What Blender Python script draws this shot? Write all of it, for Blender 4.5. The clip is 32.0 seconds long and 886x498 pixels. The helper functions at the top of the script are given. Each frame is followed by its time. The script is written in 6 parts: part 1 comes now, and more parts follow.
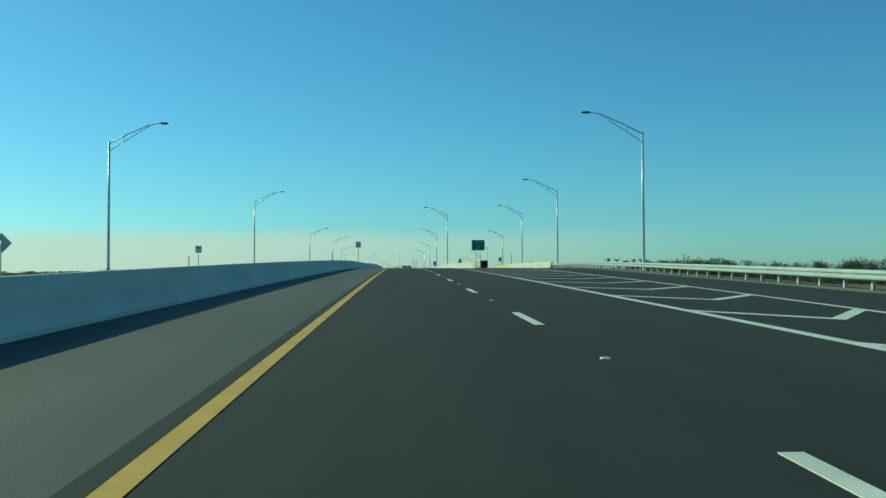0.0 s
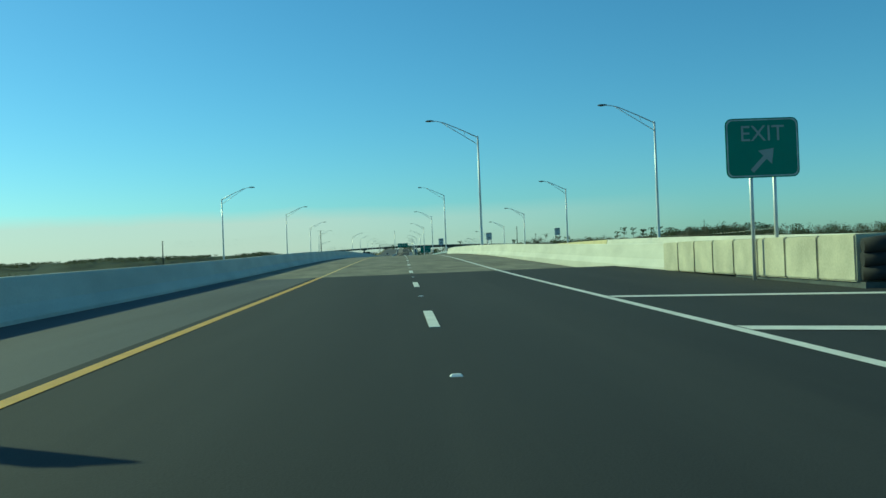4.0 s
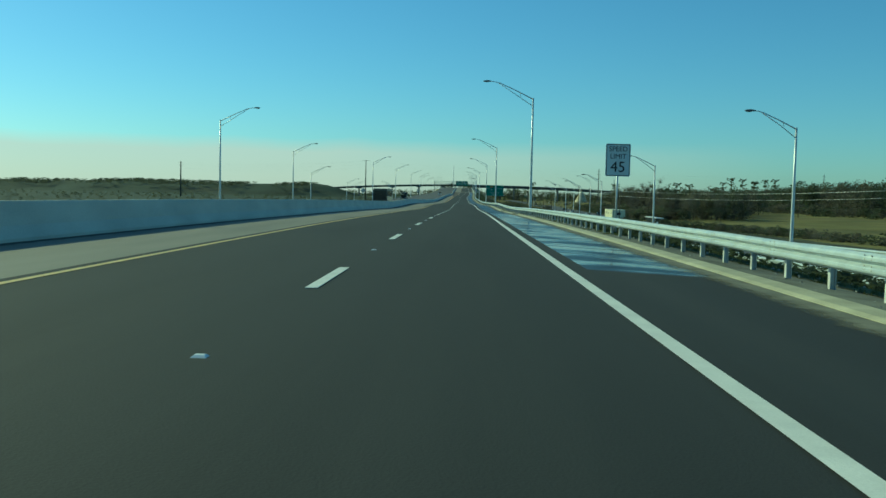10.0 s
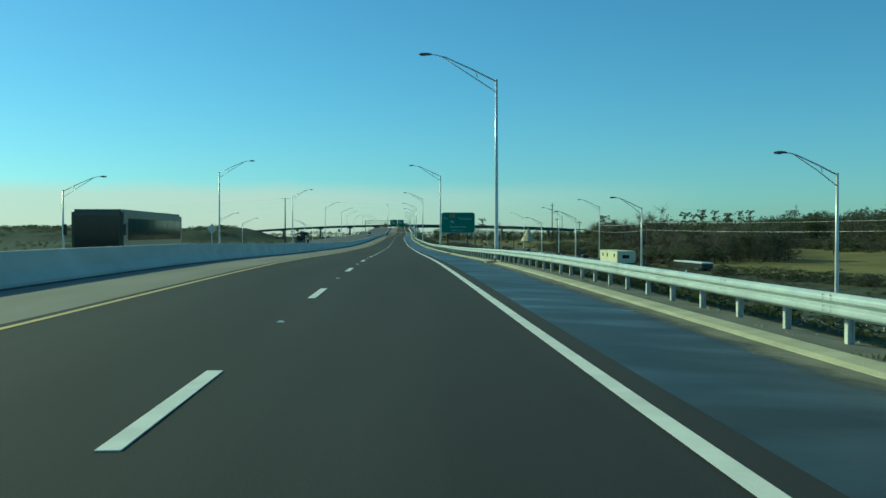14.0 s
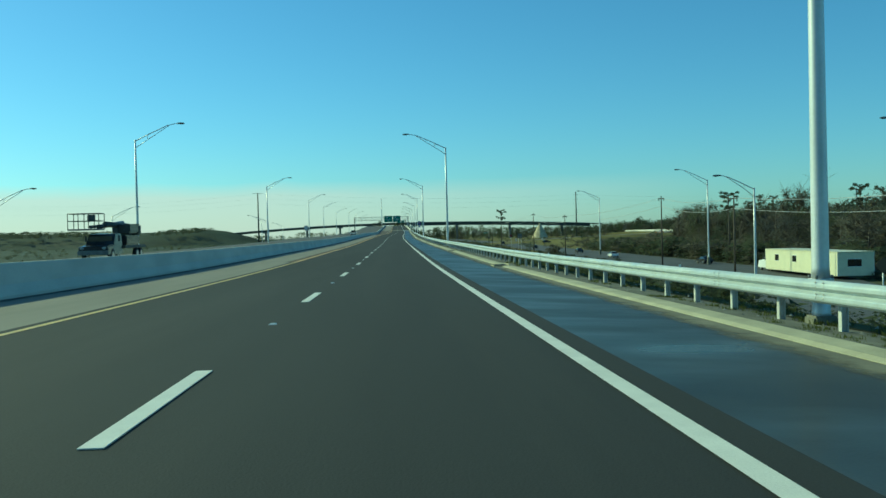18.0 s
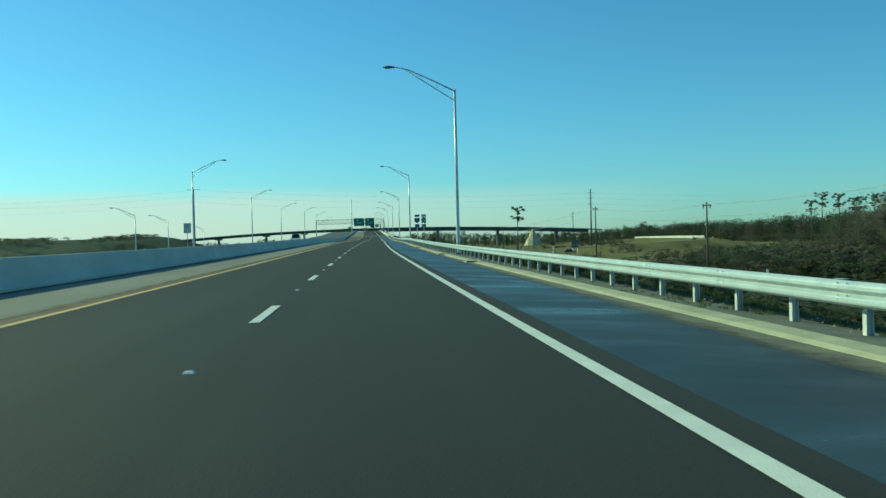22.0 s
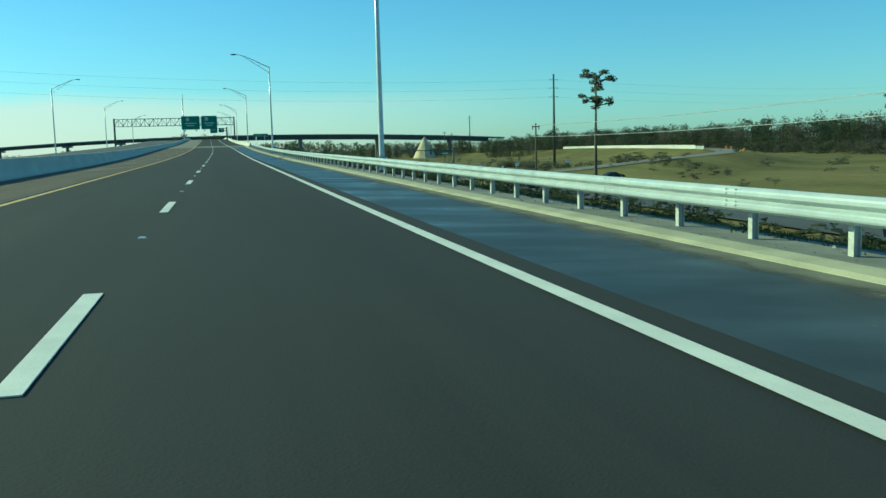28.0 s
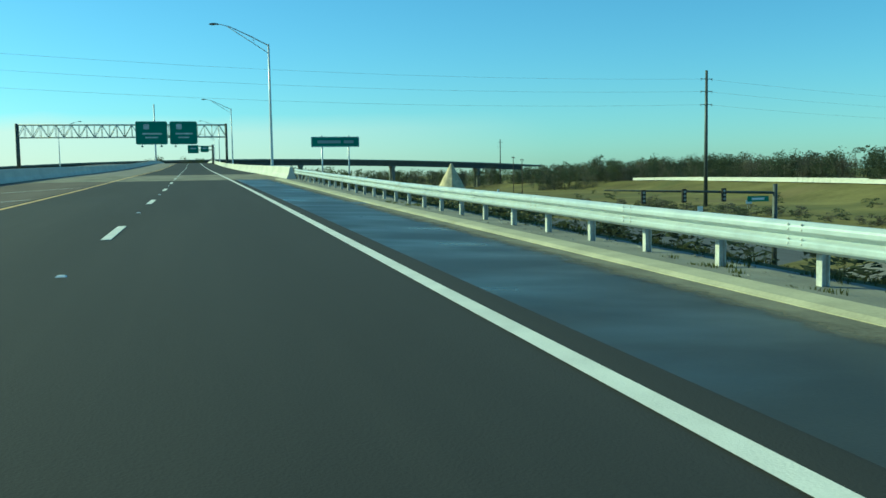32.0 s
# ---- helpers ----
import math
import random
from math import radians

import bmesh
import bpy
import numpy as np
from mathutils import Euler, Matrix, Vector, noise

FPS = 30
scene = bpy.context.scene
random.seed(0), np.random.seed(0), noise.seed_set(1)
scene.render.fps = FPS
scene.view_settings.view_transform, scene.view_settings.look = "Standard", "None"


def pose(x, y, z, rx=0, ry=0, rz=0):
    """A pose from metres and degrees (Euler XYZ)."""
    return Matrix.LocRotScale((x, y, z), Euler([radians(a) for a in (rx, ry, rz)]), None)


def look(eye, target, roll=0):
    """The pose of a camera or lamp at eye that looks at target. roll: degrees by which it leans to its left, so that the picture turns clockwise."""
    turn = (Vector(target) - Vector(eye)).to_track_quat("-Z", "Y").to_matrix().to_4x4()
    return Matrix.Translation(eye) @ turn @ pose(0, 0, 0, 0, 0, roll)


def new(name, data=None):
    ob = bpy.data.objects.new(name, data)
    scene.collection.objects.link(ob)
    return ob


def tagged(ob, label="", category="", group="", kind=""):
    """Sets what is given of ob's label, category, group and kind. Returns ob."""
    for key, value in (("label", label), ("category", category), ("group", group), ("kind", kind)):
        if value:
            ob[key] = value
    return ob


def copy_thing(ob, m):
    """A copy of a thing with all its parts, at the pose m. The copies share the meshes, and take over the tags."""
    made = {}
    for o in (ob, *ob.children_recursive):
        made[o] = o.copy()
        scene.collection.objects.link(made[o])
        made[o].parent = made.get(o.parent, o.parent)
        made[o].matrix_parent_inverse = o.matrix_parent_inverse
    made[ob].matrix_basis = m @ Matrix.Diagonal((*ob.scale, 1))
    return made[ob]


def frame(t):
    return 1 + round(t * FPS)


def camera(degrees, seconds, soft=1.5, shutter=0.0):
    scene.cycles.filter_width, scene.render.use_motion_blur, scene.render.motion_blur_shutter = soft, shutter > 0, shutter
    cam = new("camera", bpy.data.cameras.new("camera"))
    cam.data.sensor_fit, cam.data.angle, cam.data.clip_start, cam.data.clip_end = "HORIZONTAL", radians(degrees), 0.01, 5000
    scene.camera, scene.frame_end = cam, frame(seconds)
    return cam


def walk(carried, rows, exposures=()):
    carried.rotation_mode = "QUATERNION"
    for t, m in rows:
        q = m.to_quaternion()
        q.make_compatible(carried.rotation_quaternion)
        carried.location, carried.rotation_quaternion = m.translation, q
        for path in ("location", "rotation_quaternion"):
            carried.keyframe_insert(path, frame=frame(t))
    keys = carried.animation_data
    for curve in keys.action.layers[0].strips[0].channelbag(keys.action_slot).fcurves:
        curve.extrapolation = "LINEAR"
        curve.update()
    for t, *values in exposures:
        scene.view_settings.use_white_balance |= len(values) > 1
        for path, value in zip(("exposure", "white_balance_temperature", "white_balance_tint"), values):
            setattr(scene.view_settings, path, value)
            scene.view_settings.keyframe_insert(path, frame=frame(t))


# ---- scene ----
cam = camera(52.54, 32.0)


def row(t, x, y, z, pitch, yaw, roll):
    """A moment of the drive: place of the lens, and its pitch, yaw and roll in degrees."""
    return (t, pose(x, y, z, 90 + pitch, 0, yaw) @ pose(0, 0, 0, 0, 0, roll))


walk(cam, [row(*r) for r in (
    (0, -1.16, 14.93, -1.256, 1.82, -2.37, -0.19), (1, -1.18, 38.80, -0.628, -0.78, 0.31, -0.79), (2, -1.10, 63.42, -0.052, -0.02, -1.70, -0.76),
    (3, -0.64, 88.60, 0.488, 0.50, -2.98, -2.27), (6, 1.33, 167.74, 1.488, -0.43, -0.51, -1.10), (7, 1.71, 194.07, 1.760, -0.38, 0.60, -0.13),
    (8, 1.93, 219.09, 1.880, -0.41, 0.55, 0.46), (9, 1.90, 246.67, 1.889, -0.56, 0.82, -0.25), (10, 1.81, 274.51, 1.821, -3.56, 1.25, 1.25),
    (11, 1.75, 302.80, 1.734, -0.28, -2.98, 1.93), (12, 1.84, 331.16, 1.536, -0.87, -1.50, -0.80), (13, 1.90, 359.92, 1.265, -1.05, -2.08, -0.75),
    (16, 1.90, 450.75, 0.845, -0.46, -3.72, 0.97), (17, 1.87, 481.43, 0.598, -1.13, -3.43, 0.29), (18, 1.84, 511.53, 0.419, -0.97, -2.98, -1.42),
    (19, 1.72, 543.57, 0.239, -1.61, -2.47, -0.40), (20, 1.71, 575.15, 0.257, -1.51, -4.83, 1.78), (21, 1.68, 606.79, 0.320, -0.71, -4.60, -0.70),
    (22, 1.56, 638.31, 0.424, -0.55, -4.76, -1.40), (23, 1.51, 669.58, 0.603, -0.70, -4.86, -1.79), (24, 1.52, 701.50, 0.837, -1.60, -6.72, -0.28),
    (25, 1.55, 733.73, 1.129, -2.02, -10.26, 1.66), (26, 1.77, 765.46, 1.429, -5.51, -12.91, 0.61), (28.5, 2.48, 844.87, 1.880, -6.60, -14.24, -2.26),
    (29, 2.77, 860.44, 1.998, -6.52, -14.01, -3.13), (30, 3.23, 891.61, 2.237, -5.83, -15.20, -2.21), (31, 3.72, 922.68, 2.548, -6.01, -15.96, -1.58),
    (32, 4.05, 953.30, 2.946, -4.76, -15.45, -0.91))], exposures=[(t, e, 6500, -50) for t, e in ((0, 0.08), (3, 0.16), (6, 0.0), (9.5, 0.0), (11, 0.08), (13, 0.10), (17, 0.2), (22, 0.28), (24, 0.17), (26, 0.3), (29, 0.5), (32, 0.55))])

# ---- daylight: clear sky, sun ahead and to the left ----
SUN_AZ, SUN_EL = radians(60), radians(28.5)          # azimuth to the left of the road's direction
world = bpy.data.worlds.new("sky")
scene.world = world
world.use_nodes = True
wn = world.node_tree.nodes
sky = wn.new("ShaderNodeTexSky")
sky.sky_type, sky.sun_disc = "NISHITA", False
sky.sun_elevation, sky.sun_rotation = SUN_EL, -SUN_AZ
sky.air_density, sky.dust_density, sky.ozone_density = 1.0, 0.42, 3.0
wn["Background"].inputs["Strength"].default_value = 0.085
deep = wn.new("ShaderNodeMix")          # the clear, deep blue of a dry winter sky
deep.data_type, deep.blend_type = "RGBA", "MULTIPLY"
deep.inputs[0].default_value = 1.0
deep.inputs[7].default_value = (0.76, 1.0, 1.46, 1)
world.node_tree.links.new(sky.outputs[0], deep.inputs[6])
world.node_tree.links.new(deep.outputs[2], wn["Background"].inputs[0])
sun = new("sun", bpy.data.lights.new("sun", "SUN"))
sun.data.energy, sun.data.angle, sun.data.color = 3.65, radians(0.5), (1.0, 0.87, 0.66)
sun_way = Vector((-math.sin(SUN_AZ) * math.cos(SUN_EL), math.cos(SUN_AZ) * math.cos(SUN_EL), math.sin(SUN_EL)))
sun.matrix_world = look(Vector((0, 0, 60)), Vector((0, 0, 60)) - sun_way)


# ---- materials ----
def material(name, base, rough=0.8, metal=0.0, dark=0.6, light=1.25, scale=3.0, fine=60.0, bump=0.15, spec=0.5, stretch=(1, 1, 1),
             rough_low=None, rough_scale=0.4, rough_stretch=(1, 1, 1), island=0.0, cut=(0.42, 0.62)):
    """Colour that varies at two scales, fine relief, and a roughness that may drop in patches."""
    m = bpy.data.materials.new(name)
    m.use_nodes = True
    nt = m.node_tree
    n, link = nt.nodes, nt.links.new
    b = n["Principled BSDF"]
    geo = n.new("ShaderNodeNewGeometry")
    mp = n.new("ShaderNodeMapping")
    mp.inputs["Scale"].default_value = stretch
    link(geo.outputs["Position"], mp.inputs["Vector"])
    big, small = n.new("ShaderNodeTexNoise"), n.new("ShaderNodeTexNoise")
    big.inputs["Scale"].default_value, big.inputs["Detail"].default_value = scale, 6
    small.inputs["Scale"].default_value, small.inputs["Detail"].default_value = fine, 3
    link(mp.outputs[0], big.inputs["Vector"])
    link(geo.outputs["Position"], small.inputs["Vector"])
    mix = n.new("ShaderNodeMath")
    mix.operation = "MULTIPLY_ADD"
    link(small.outputs["Fac"], mix.inputs[0])
    mix.inputs[1].default_value = 0.45
    link(big.outputs["Fac"], mix.inputs[2])
    ramp = n.new("ShaderNodeValToRGB")
    ramp.color_ramp.elements[0].position, ramp.color_ramp.elements[1].position = 0.45, 0.98
    ramp.color_ramp.elements[0].color = (*[c * dark for c in base], 1)
    ramp.color_ramp.elements[1].color = (*[min(1, c * light) for c in base], 1)
    link(mix.outputs[0], ramp.inputs[0])
    colour = ramp.outputs[0]
    if island:
        info = n.new("ShaderNodeNewGeometry")
        hsv = n.new("ShaderNodeHueSaturation")
        mr = n.new("ShaderNodeMapRange")
        mr.inputs[3].default_value, mr.inputs[4].default_value = 1 - island, 1 + island
        link(info.outputs["Random Per Island"], mr.inputs[0])
        link(mr.outputs[0], hsv.inputs["Value"])
        link(colour, hsv.inputs["Color"])
        colour = hsv.outputs[0]
    link(colour, b.inputs["Base Color"])
    b.inputs["Metallic"].default_value, b.inputs["Roughness"].default_value = metal, rough
    b.inputs["Specular IOR Level"].default_value = spec
    if rough_low is not None:
        mp2 = n.new("ShaderNodeMapping")
        mp2.inputs["Scale"].default_value = rough_stretch
        link(geo.outputs["Position"], mp2.inputs["Vector"])
        wet = n.new("ShaderNodeTexNoise")
        wet.inputs["Scale"].default_value, wet.inputs["Detail"].default_value = rough_scale, 5
        link(mp2.outputs[0], wet.inputs["Vector"])
        rr = n.new("ShaderNodeMapRange")
        rr.inputs[1].default_value, rr.inputs[2].default_value = cut
        rr.inputs[3].default_value, rr.inputs[4].default_value = rough, rough_low
        link(wet.outputs["Fac"], rr.inputs[0])
        link(rr.outputs[0], b.inputs["Roughness"])
    if bump:
        bp = n.new("ShaderNodeBump")
        bp.inputs["Strength"].default_value, bp.inputs["Distance"].default_value = bump, 0.02
        link(small.outputs["Fac"], bp.inputs["Height"])
        link(bp.outputs[0], b.inputs["Normal"])
    return m


ASPHALT = material("asphalt", (0.022, 0.0235, 0.023), 0.9, spec=0.3, scale=0.35, fine=60, bump=0.2, dark=0.75, light=1.35, stretch=(1.6, 0.12, 1))
ASPHALT_OLD = material("worn_asphalt", (0.075, 0.075, 0.072), 0.85, scale=0.4, fine=40, bump=0.3, stretch=(1.5, 0.15, 1))
SEALED = material("sealed_wet_asphalt", (0.040, 0.042, 0.038), 0.40, scale=0.8, fine=50, bump=0.05, rough_low=0.25, rough_scale=0.7, spec=0.055,
                  rough_stretch=(0.5, 1.0, 1), cut=(0.42, 0.70))
PUDDLED = material("asphalt_under_water", (0.030, 0.033, 0.032), 0.36, scale=0.8, fine=50, bump=0.015, rough_low=0.11, rough_scale=0.8, spec=0.08,
                   rough_stretch=(0.5, 1.2, 1), cut=(0.40, 0.56))
DECK = material("bridge_deck_concrete", (0.232, 0.210, 0.150), 0.85, scale=0.9, fine=14, bump=0.35, dark=0.6, light=1.2, stretch=(1.3, 0.30, 1), spec=0.3)


def weathered(m, tone, scale, stretch, cut, amount):
    """Adds a layer of soft-edged stains to a material's colour."""
    nt = m.node_tree
    n, link = nt.nodes, nt.links.new
    b = n["Principled BSDF"]
    before = b.inputs["Base Color"].links[0].from_socket
    geo, mp, tex, rr, mix = n.new("ShaderNodeNewGeometry"), n.new("ShaderNodeMapping"), n.new("ShaderNodeTexNoise"), n.new("ShaderNodeMapRange"), n.new("ShaderNodeMix")
    mp.inputs["Scale"].default_value = stretch
    tex.inputs["Scale"].default_value, tex.inputs["Detail"].default_value, tex.inputs["Roughness"].default_value = scale, 9, 0.68
    rr.inputs[1].default_value, rr.inputs[2].default_value, rr.inputs[3].default_value, rr.inputs[4].default_value = cut[0], cut[1], 0.0, amount
    mix.data_type = "RGBA"
    link(geo.outputs["Position"], mp.inputs["Vector"])
    link(mp.outputs[0], tex.inputs["Vector"])
    link(tex.outputs["Fac"], rr.inputs[0])
    link(rr.outputs[0], mix.inputs[0])
    link(before, mix.inputs[6])
    mix.inputs[7].default_value = (*tone, 1)
    link(mix.outputs[2], b.inputs["Base Color"])


SEAM = material("worn_deck_seam", (0.172, 0.158, 0.118), 0.9, scale=1.2, fine=14, bump=0.3, dark=0.7, light=1.5, spec=0.3)
weathered(DECK, (0.10, 0.09, 0.066), 0.55, (1.0, 0.8, 1), (0.47, 0.66), 0.75)
weathered(DECK, (0.27, 0.255, 0.20), 0.9, (1.2, 0.35, 1), (0.52, 0.70), 0.6)
weathered(DECK, (0.075, 0.068, 0.05), 2.2, (0.9, 1.0, 1), (0.60, 0.70), 0.55)
weathered(ASPHALT, (0.040, 0.040, 0.036), 0.25, (2.5, 0.10, 1), (0.48, 0.68), 0.5)
SHOULDER = material("light_shoulder_concrete", (0.205, 0.185, 0.145), 0.85, scale=0.6, fine=40, bump=0.2, dark=0.75, light=1.15, stretch=(1.2, 0.2, 1))
CONCRETE = material("barrier_concrete", (0.54, 0.525, 0.455), 0.8, scale=0.7, fine=25, bump=0.12, dark=0.8, light=1.12, stretch=(1, 0.5, 1.6))
KERB = material("kerb_concrete", (0.40, 0.37, 0.245), 0.85, scale=1.5, fine=30, dark=0.75)
TAN = material("tan_concrete", (0.50, 0.43, 0.24), 0.85, scale=0.8, fine=25, dark=0.8)
WHITE_LINE = material("white_road_paint", (0.72, 0.705, 0.625), 0.6, scale=2.5, fine=70, dark=0.82, light=1.08)
YELLOW_DEEP = material("deep_yellow_road_paint", (0.70, 0.45, 0.15), 0.6, scale=2.5, fine=70, dark=0.8, light=1.1)
YELLOW_PALE = material("worn_pale_yellow_paint", (0.64, 0.47, 0.17), 0.6, scale=2.5, fine=70, dark=0.75, light=1.1)
YELLOW_LINE = material("yellow_road_paint", (0.62, 0.36, 0.045), 0.6, scale=2.5, fine=70, dark=0.8, light=1.1)
STEEL = material("galvanised_steel", (0.48, 0.525, 0.52), 0.55, metal=0.1, scale=2, fine=12, bump=0.03, dark=0.85, light=1.08, rough_low=0.30, rough_scale=3)
POLE = material("aluminium_pole", (0.64, 0.635, 0.62), 0.40, metal=0.3, scale=1.2, fine=20, bump=0.02, dark=0.85, light=1.1)
POST = material("guardrail_post_steel", (0.56, 0.55, 0.50), 0.6, metal=0.1, scale=3, fine=25, dark=0.7)
DARK_STEEL = material("dark_weathered_steel", (0.09, 0.10, 0.095), 0.6, metal=0.4, scale=2, fine=20)
LAMP_GREY = material("lamp_housing_grey", (0.17, 0.18, 0.18), 0.5, metal=0.3, scale=4, fine=20, bump=0.02)
GLASS = material("lamp_lens", (0.35, 0.36, 0.34), 0.15, scale=4, fine=10, bump=0.0)
SIGN_GREEN = material("green_sign_sheeting", (0.035, 0.20, 0.125), 0.45, scale=1, fine=8, bump=0.0, dark=0.9, light=1.1)
SIGN_BLUE = material("blue_sign_sheeting", (0.015, 0.06, 0.26), 0.45, scale=1, fine=8, bump=0.0, dark=0.9, light=1.1)
SIGN_WHITE = material("white_sign_sheeting", (0.74, 0.75, 0.74), 0.45, scale=1, fine=8, bump=0.0, dark=0.93, light=1.05)
SIGN_AGED = material("aged_white_legend", (0.36, 0.38, 0.36), 0.6, scale=1, fine=8, bump=0.0, dark=0.9, light=1.05)
SIGN_LEGEND = material("dull_white_legend", (0.50, 0.52, 0.50), 0.55, scale=1, fine=8, bump=0.0, dark=0.9, light=1.05)
SIGN_FADED = material("faded_red_sheeting", (0.15, 0.035, 0.035), 0.6, scale=1, fine=8, bump=0.0, dark=0.85, light=1.1)
SIGN_DULL = material("dull_blue_grey_sheeting", (0.12, 0.135, 0.14), 0.55, scale=1, fine=8, bump=0.0, dark=0.85, light=1.1)
SIGN_BLACK = material("black_sign_ink", (0.02, 0.02, 0.02), 0.5, scale=1, fine=8, bump=0.0)
SIGN_ORANGE = material("orange_sign_sheeting", (0.62, 0.22, 0.03), 0.5, scale=1, fine=8, bump=0.0)
SIGN_RED = material("red_sign_sheeting", (0.42, 0.03, 0.03), 0.5, scale=1, fine=8, bump=0.0)
SIGN_FADED_AMBER = material("weathered_amber_sheeting", (0.11, 0.07, 0.03), 0.6, scale=1, fine=8, bump=0.0, dark=0.85, light=1.1)
SIGN_BACK = material("bare_aluminium_sign_back", (0.62, 0.61, 0.58), 0.55, metal=0.05, scale=2, fine=8, bump=0.0)
GRASS = material("dry_winter_grass", (0.170, 0.148, 0.054), 0.95, scale=0.035, fine=0.6, bump=0.6, dark=0.5, light=1.4, spec=0.1)
VERGE = material("verge_soil_and_gravel", (0.178, 0.172, 0.132), 0.95, scale=1.2, fine=22, spec=0.2, bump=0.6, dark=0.55, light=1.25)
weathered(GRASS, (0.100, 0.104, 0.040), 0.013, (1, 1.6, 1), (0.51, 0.62), 0.65)
weathered(GRASS, (0.185, 0.142, 0.066), 0.014, (0.8, 2.0, 1), (0.53, 0.64), 0.75)
VERGE_PALE = material("pale_bare_gravel", (0.245, 0.238, 0.195), 0.95, scale=1.0, fine=24, spec=0.2, bump=0.5, dark=0.65, light=1.2)
weathered(VERGE, (0.085, 0.083, 0.060), 0.9, (1, 0.5, 1), (0.54, 0.68), 0.6)
CUSHION = material("cream_crash_cushion", (0.46, 0.43, 0.32), 0.7, scale=1.5, fine=20, bump=0.1, dark=0.75)
STONES = material("loose_grey_stone", (0.20, 0.195, 0.17), 0.9, scale=5, fine=40, bump=0.3, dark=0.5, light=1.5, island=0.4)
SLOPE = material("rank_slope_growth", (0.078, 0.082, 0.034), 0.95, spec=0.1, scale=0.8, fine=9, bump=0.8, dark=0.45, light=1.6)
SILT = material("olive_silt", (0.175, 0.162, 0.112), 0.95, scale=1.5, fine=25, bump=0.3, dark=0.55, light=1.3)
RUST = material("rust_brown_stain", (0.135, 0.088, 0.050), 0.95, scale=1.0, fine=25, bump=0.2, dark=0.6, light=1.3)
DIRT_DARK_EDGE = material("dirt_and_dark_edge", (0.065, 0.062, 0.048), 0.95, scale=1.5, fine=25, bump=0.3, dark=0.6, light=1.5)


def leaf_material(name, base, through_colour):
    """Matt leaves that let a part of the light through."""
    m = material(name, base, 0.75, scale=0.06, fine=0.7, bump=0.0, dark=0.65, light=1.35, island=0.22, spec=0.05)
    nt = m.node_tree
    thin = nt.nodes.new("ShaderNodeBsdfTranslucent")
    thin.inputs[0].default_value = (*through_colour, 1)
    both = nt.nodes.new("ShaderNodeMixShader")
    both.inputs[0].default_value = 0.55
    nt.links.new(nt.nodes["Principled BSDF"].outputs[0], both.inputs[1])
    nt.links.new(thin.outputs[0], both.inputs[2])
    nt.links.new(both.outputs[0], nt.nodes["Material Output"].inputs[0])
    return m


LEAF = leaf_material("dull_green_leaves", (0.108, 0.122, 0.082), (0.118, 0.132, 0.078))
LEAF_BROWN = leaf_material("brown_winter_leaves", (0.172, 0.160, 0.128), (0.172, 0.160, 0.118))
WOODS_LEAF = leaf_material("dark_evergreen_leaves", (0.078, 0.092, 0.060), (0.088, 0.104, 0.060))
WOODS_BROWN = leaf_material("grey_brown_twigs", (0.135, 0.127, 0.100), (0.14, 0.13, 0.095))
RIDGE_LEAF = leaf_material("grey_green_scrub_leaves", (0.120, 0.132, 0.092), (0.13, 0.14, 0.09))
WEED = leaf_material("roadside_weeds", (0.085, 0.090, 0.038), (0.08, 0.085, 0.03))
TUFT = leaf_material("yellow_green_tufts", (0.115, 0.125, 0.040), (0.10, 0.11, 0.03))
BARK = material("grey_bark", (0.13, 0.105, 0.08), 0.9, scale=3, fine=20, bump=0.3)
WOOD = material("weathered_pole_wood", (0.12, 0.095, 0.07), 0.9, scale=1, fine=15, stretch=(4, 4, 0.5))
WIRE = material("cable_metal", (0.55, 0.55, 0.53), 0.5, metal=0.5, scale=1, fine=5, bump=0.0)
GIRDER = material("weathered_girder_steel", (0.075, 0.08, 0.075), 0.6, metal=0.2, scale=0.6, fine=6, dark=0.75)
THATCH = material("dead_rank_growth", (0.072, 0.074, 0.045), 0.95, scale=0.25, fine=3, bump=0.8, dark=0.45, light=1.5, spec=0.1)
PASTURE = material("rough_dark_pasture", (0.057, 0.070, 0.049), 0.95, scale=0.02, fine=0.5, bump=0.5, dark=0.6, light=1.4, spec=0.1)
weathered(PASTURE, (0.095, 0.086, 0.056), 0.008, (0.5, 1.6, 1), (0.56, 0.66), 0.55)
weathered(PASTURE, (0.040, 0.050, 0.028), 0.015, (0.6, 1.5, 1), (0.55, 0.66), 0.8)
WEATHERED_CONCRETE = material("weathered_bridge_concrete", (0.20, 0.20, 0.175), 0.85, scale=0.4, fine=6, bump=0.1, dark=0.7, light=1.2)
SAND = material("pale_sand", (0.55, 0.47, 0.30), 0.95, scale=0.3, fine=4, bump=0.3)
RUBBER = material("black_rubber", (0.02, 0.02, 0.02), 0.8, scale=4, fine=30)
CAR_GLASS = material("dark_vehicle_glass", (0.015, 0.017, 0.02), 0.08, scale=1, fine=3, bump=0.0)
WHITE_PAINT = material("white_vehicle_paint", (0.75, 0.75, 0.72), 0.3, scale=1, fine=4, bump=0.0, dark=0.92, light=1.05)
CREAM_PAINT = material("cream_vehicle_paint", (0.70, 0.66, 0.46), 0.4, scale=1, fine=4, bump=0.0, dark=0.92, light=1.05)
GREY_PAINT = material("silver_vehicle_paint", (0.42, 0.43, 0.44), 0.28, metal=0.6, scale=1, fine=4, bump=0.0, dark=0.92, light=1.05)
OLIVE_PAINT = material("olive_grey_vehicle_paint", (0.085, 0.085, 0.07), 0.35, scale=1, fine=4, bump=0.0, dark=0.92, light=1.05)
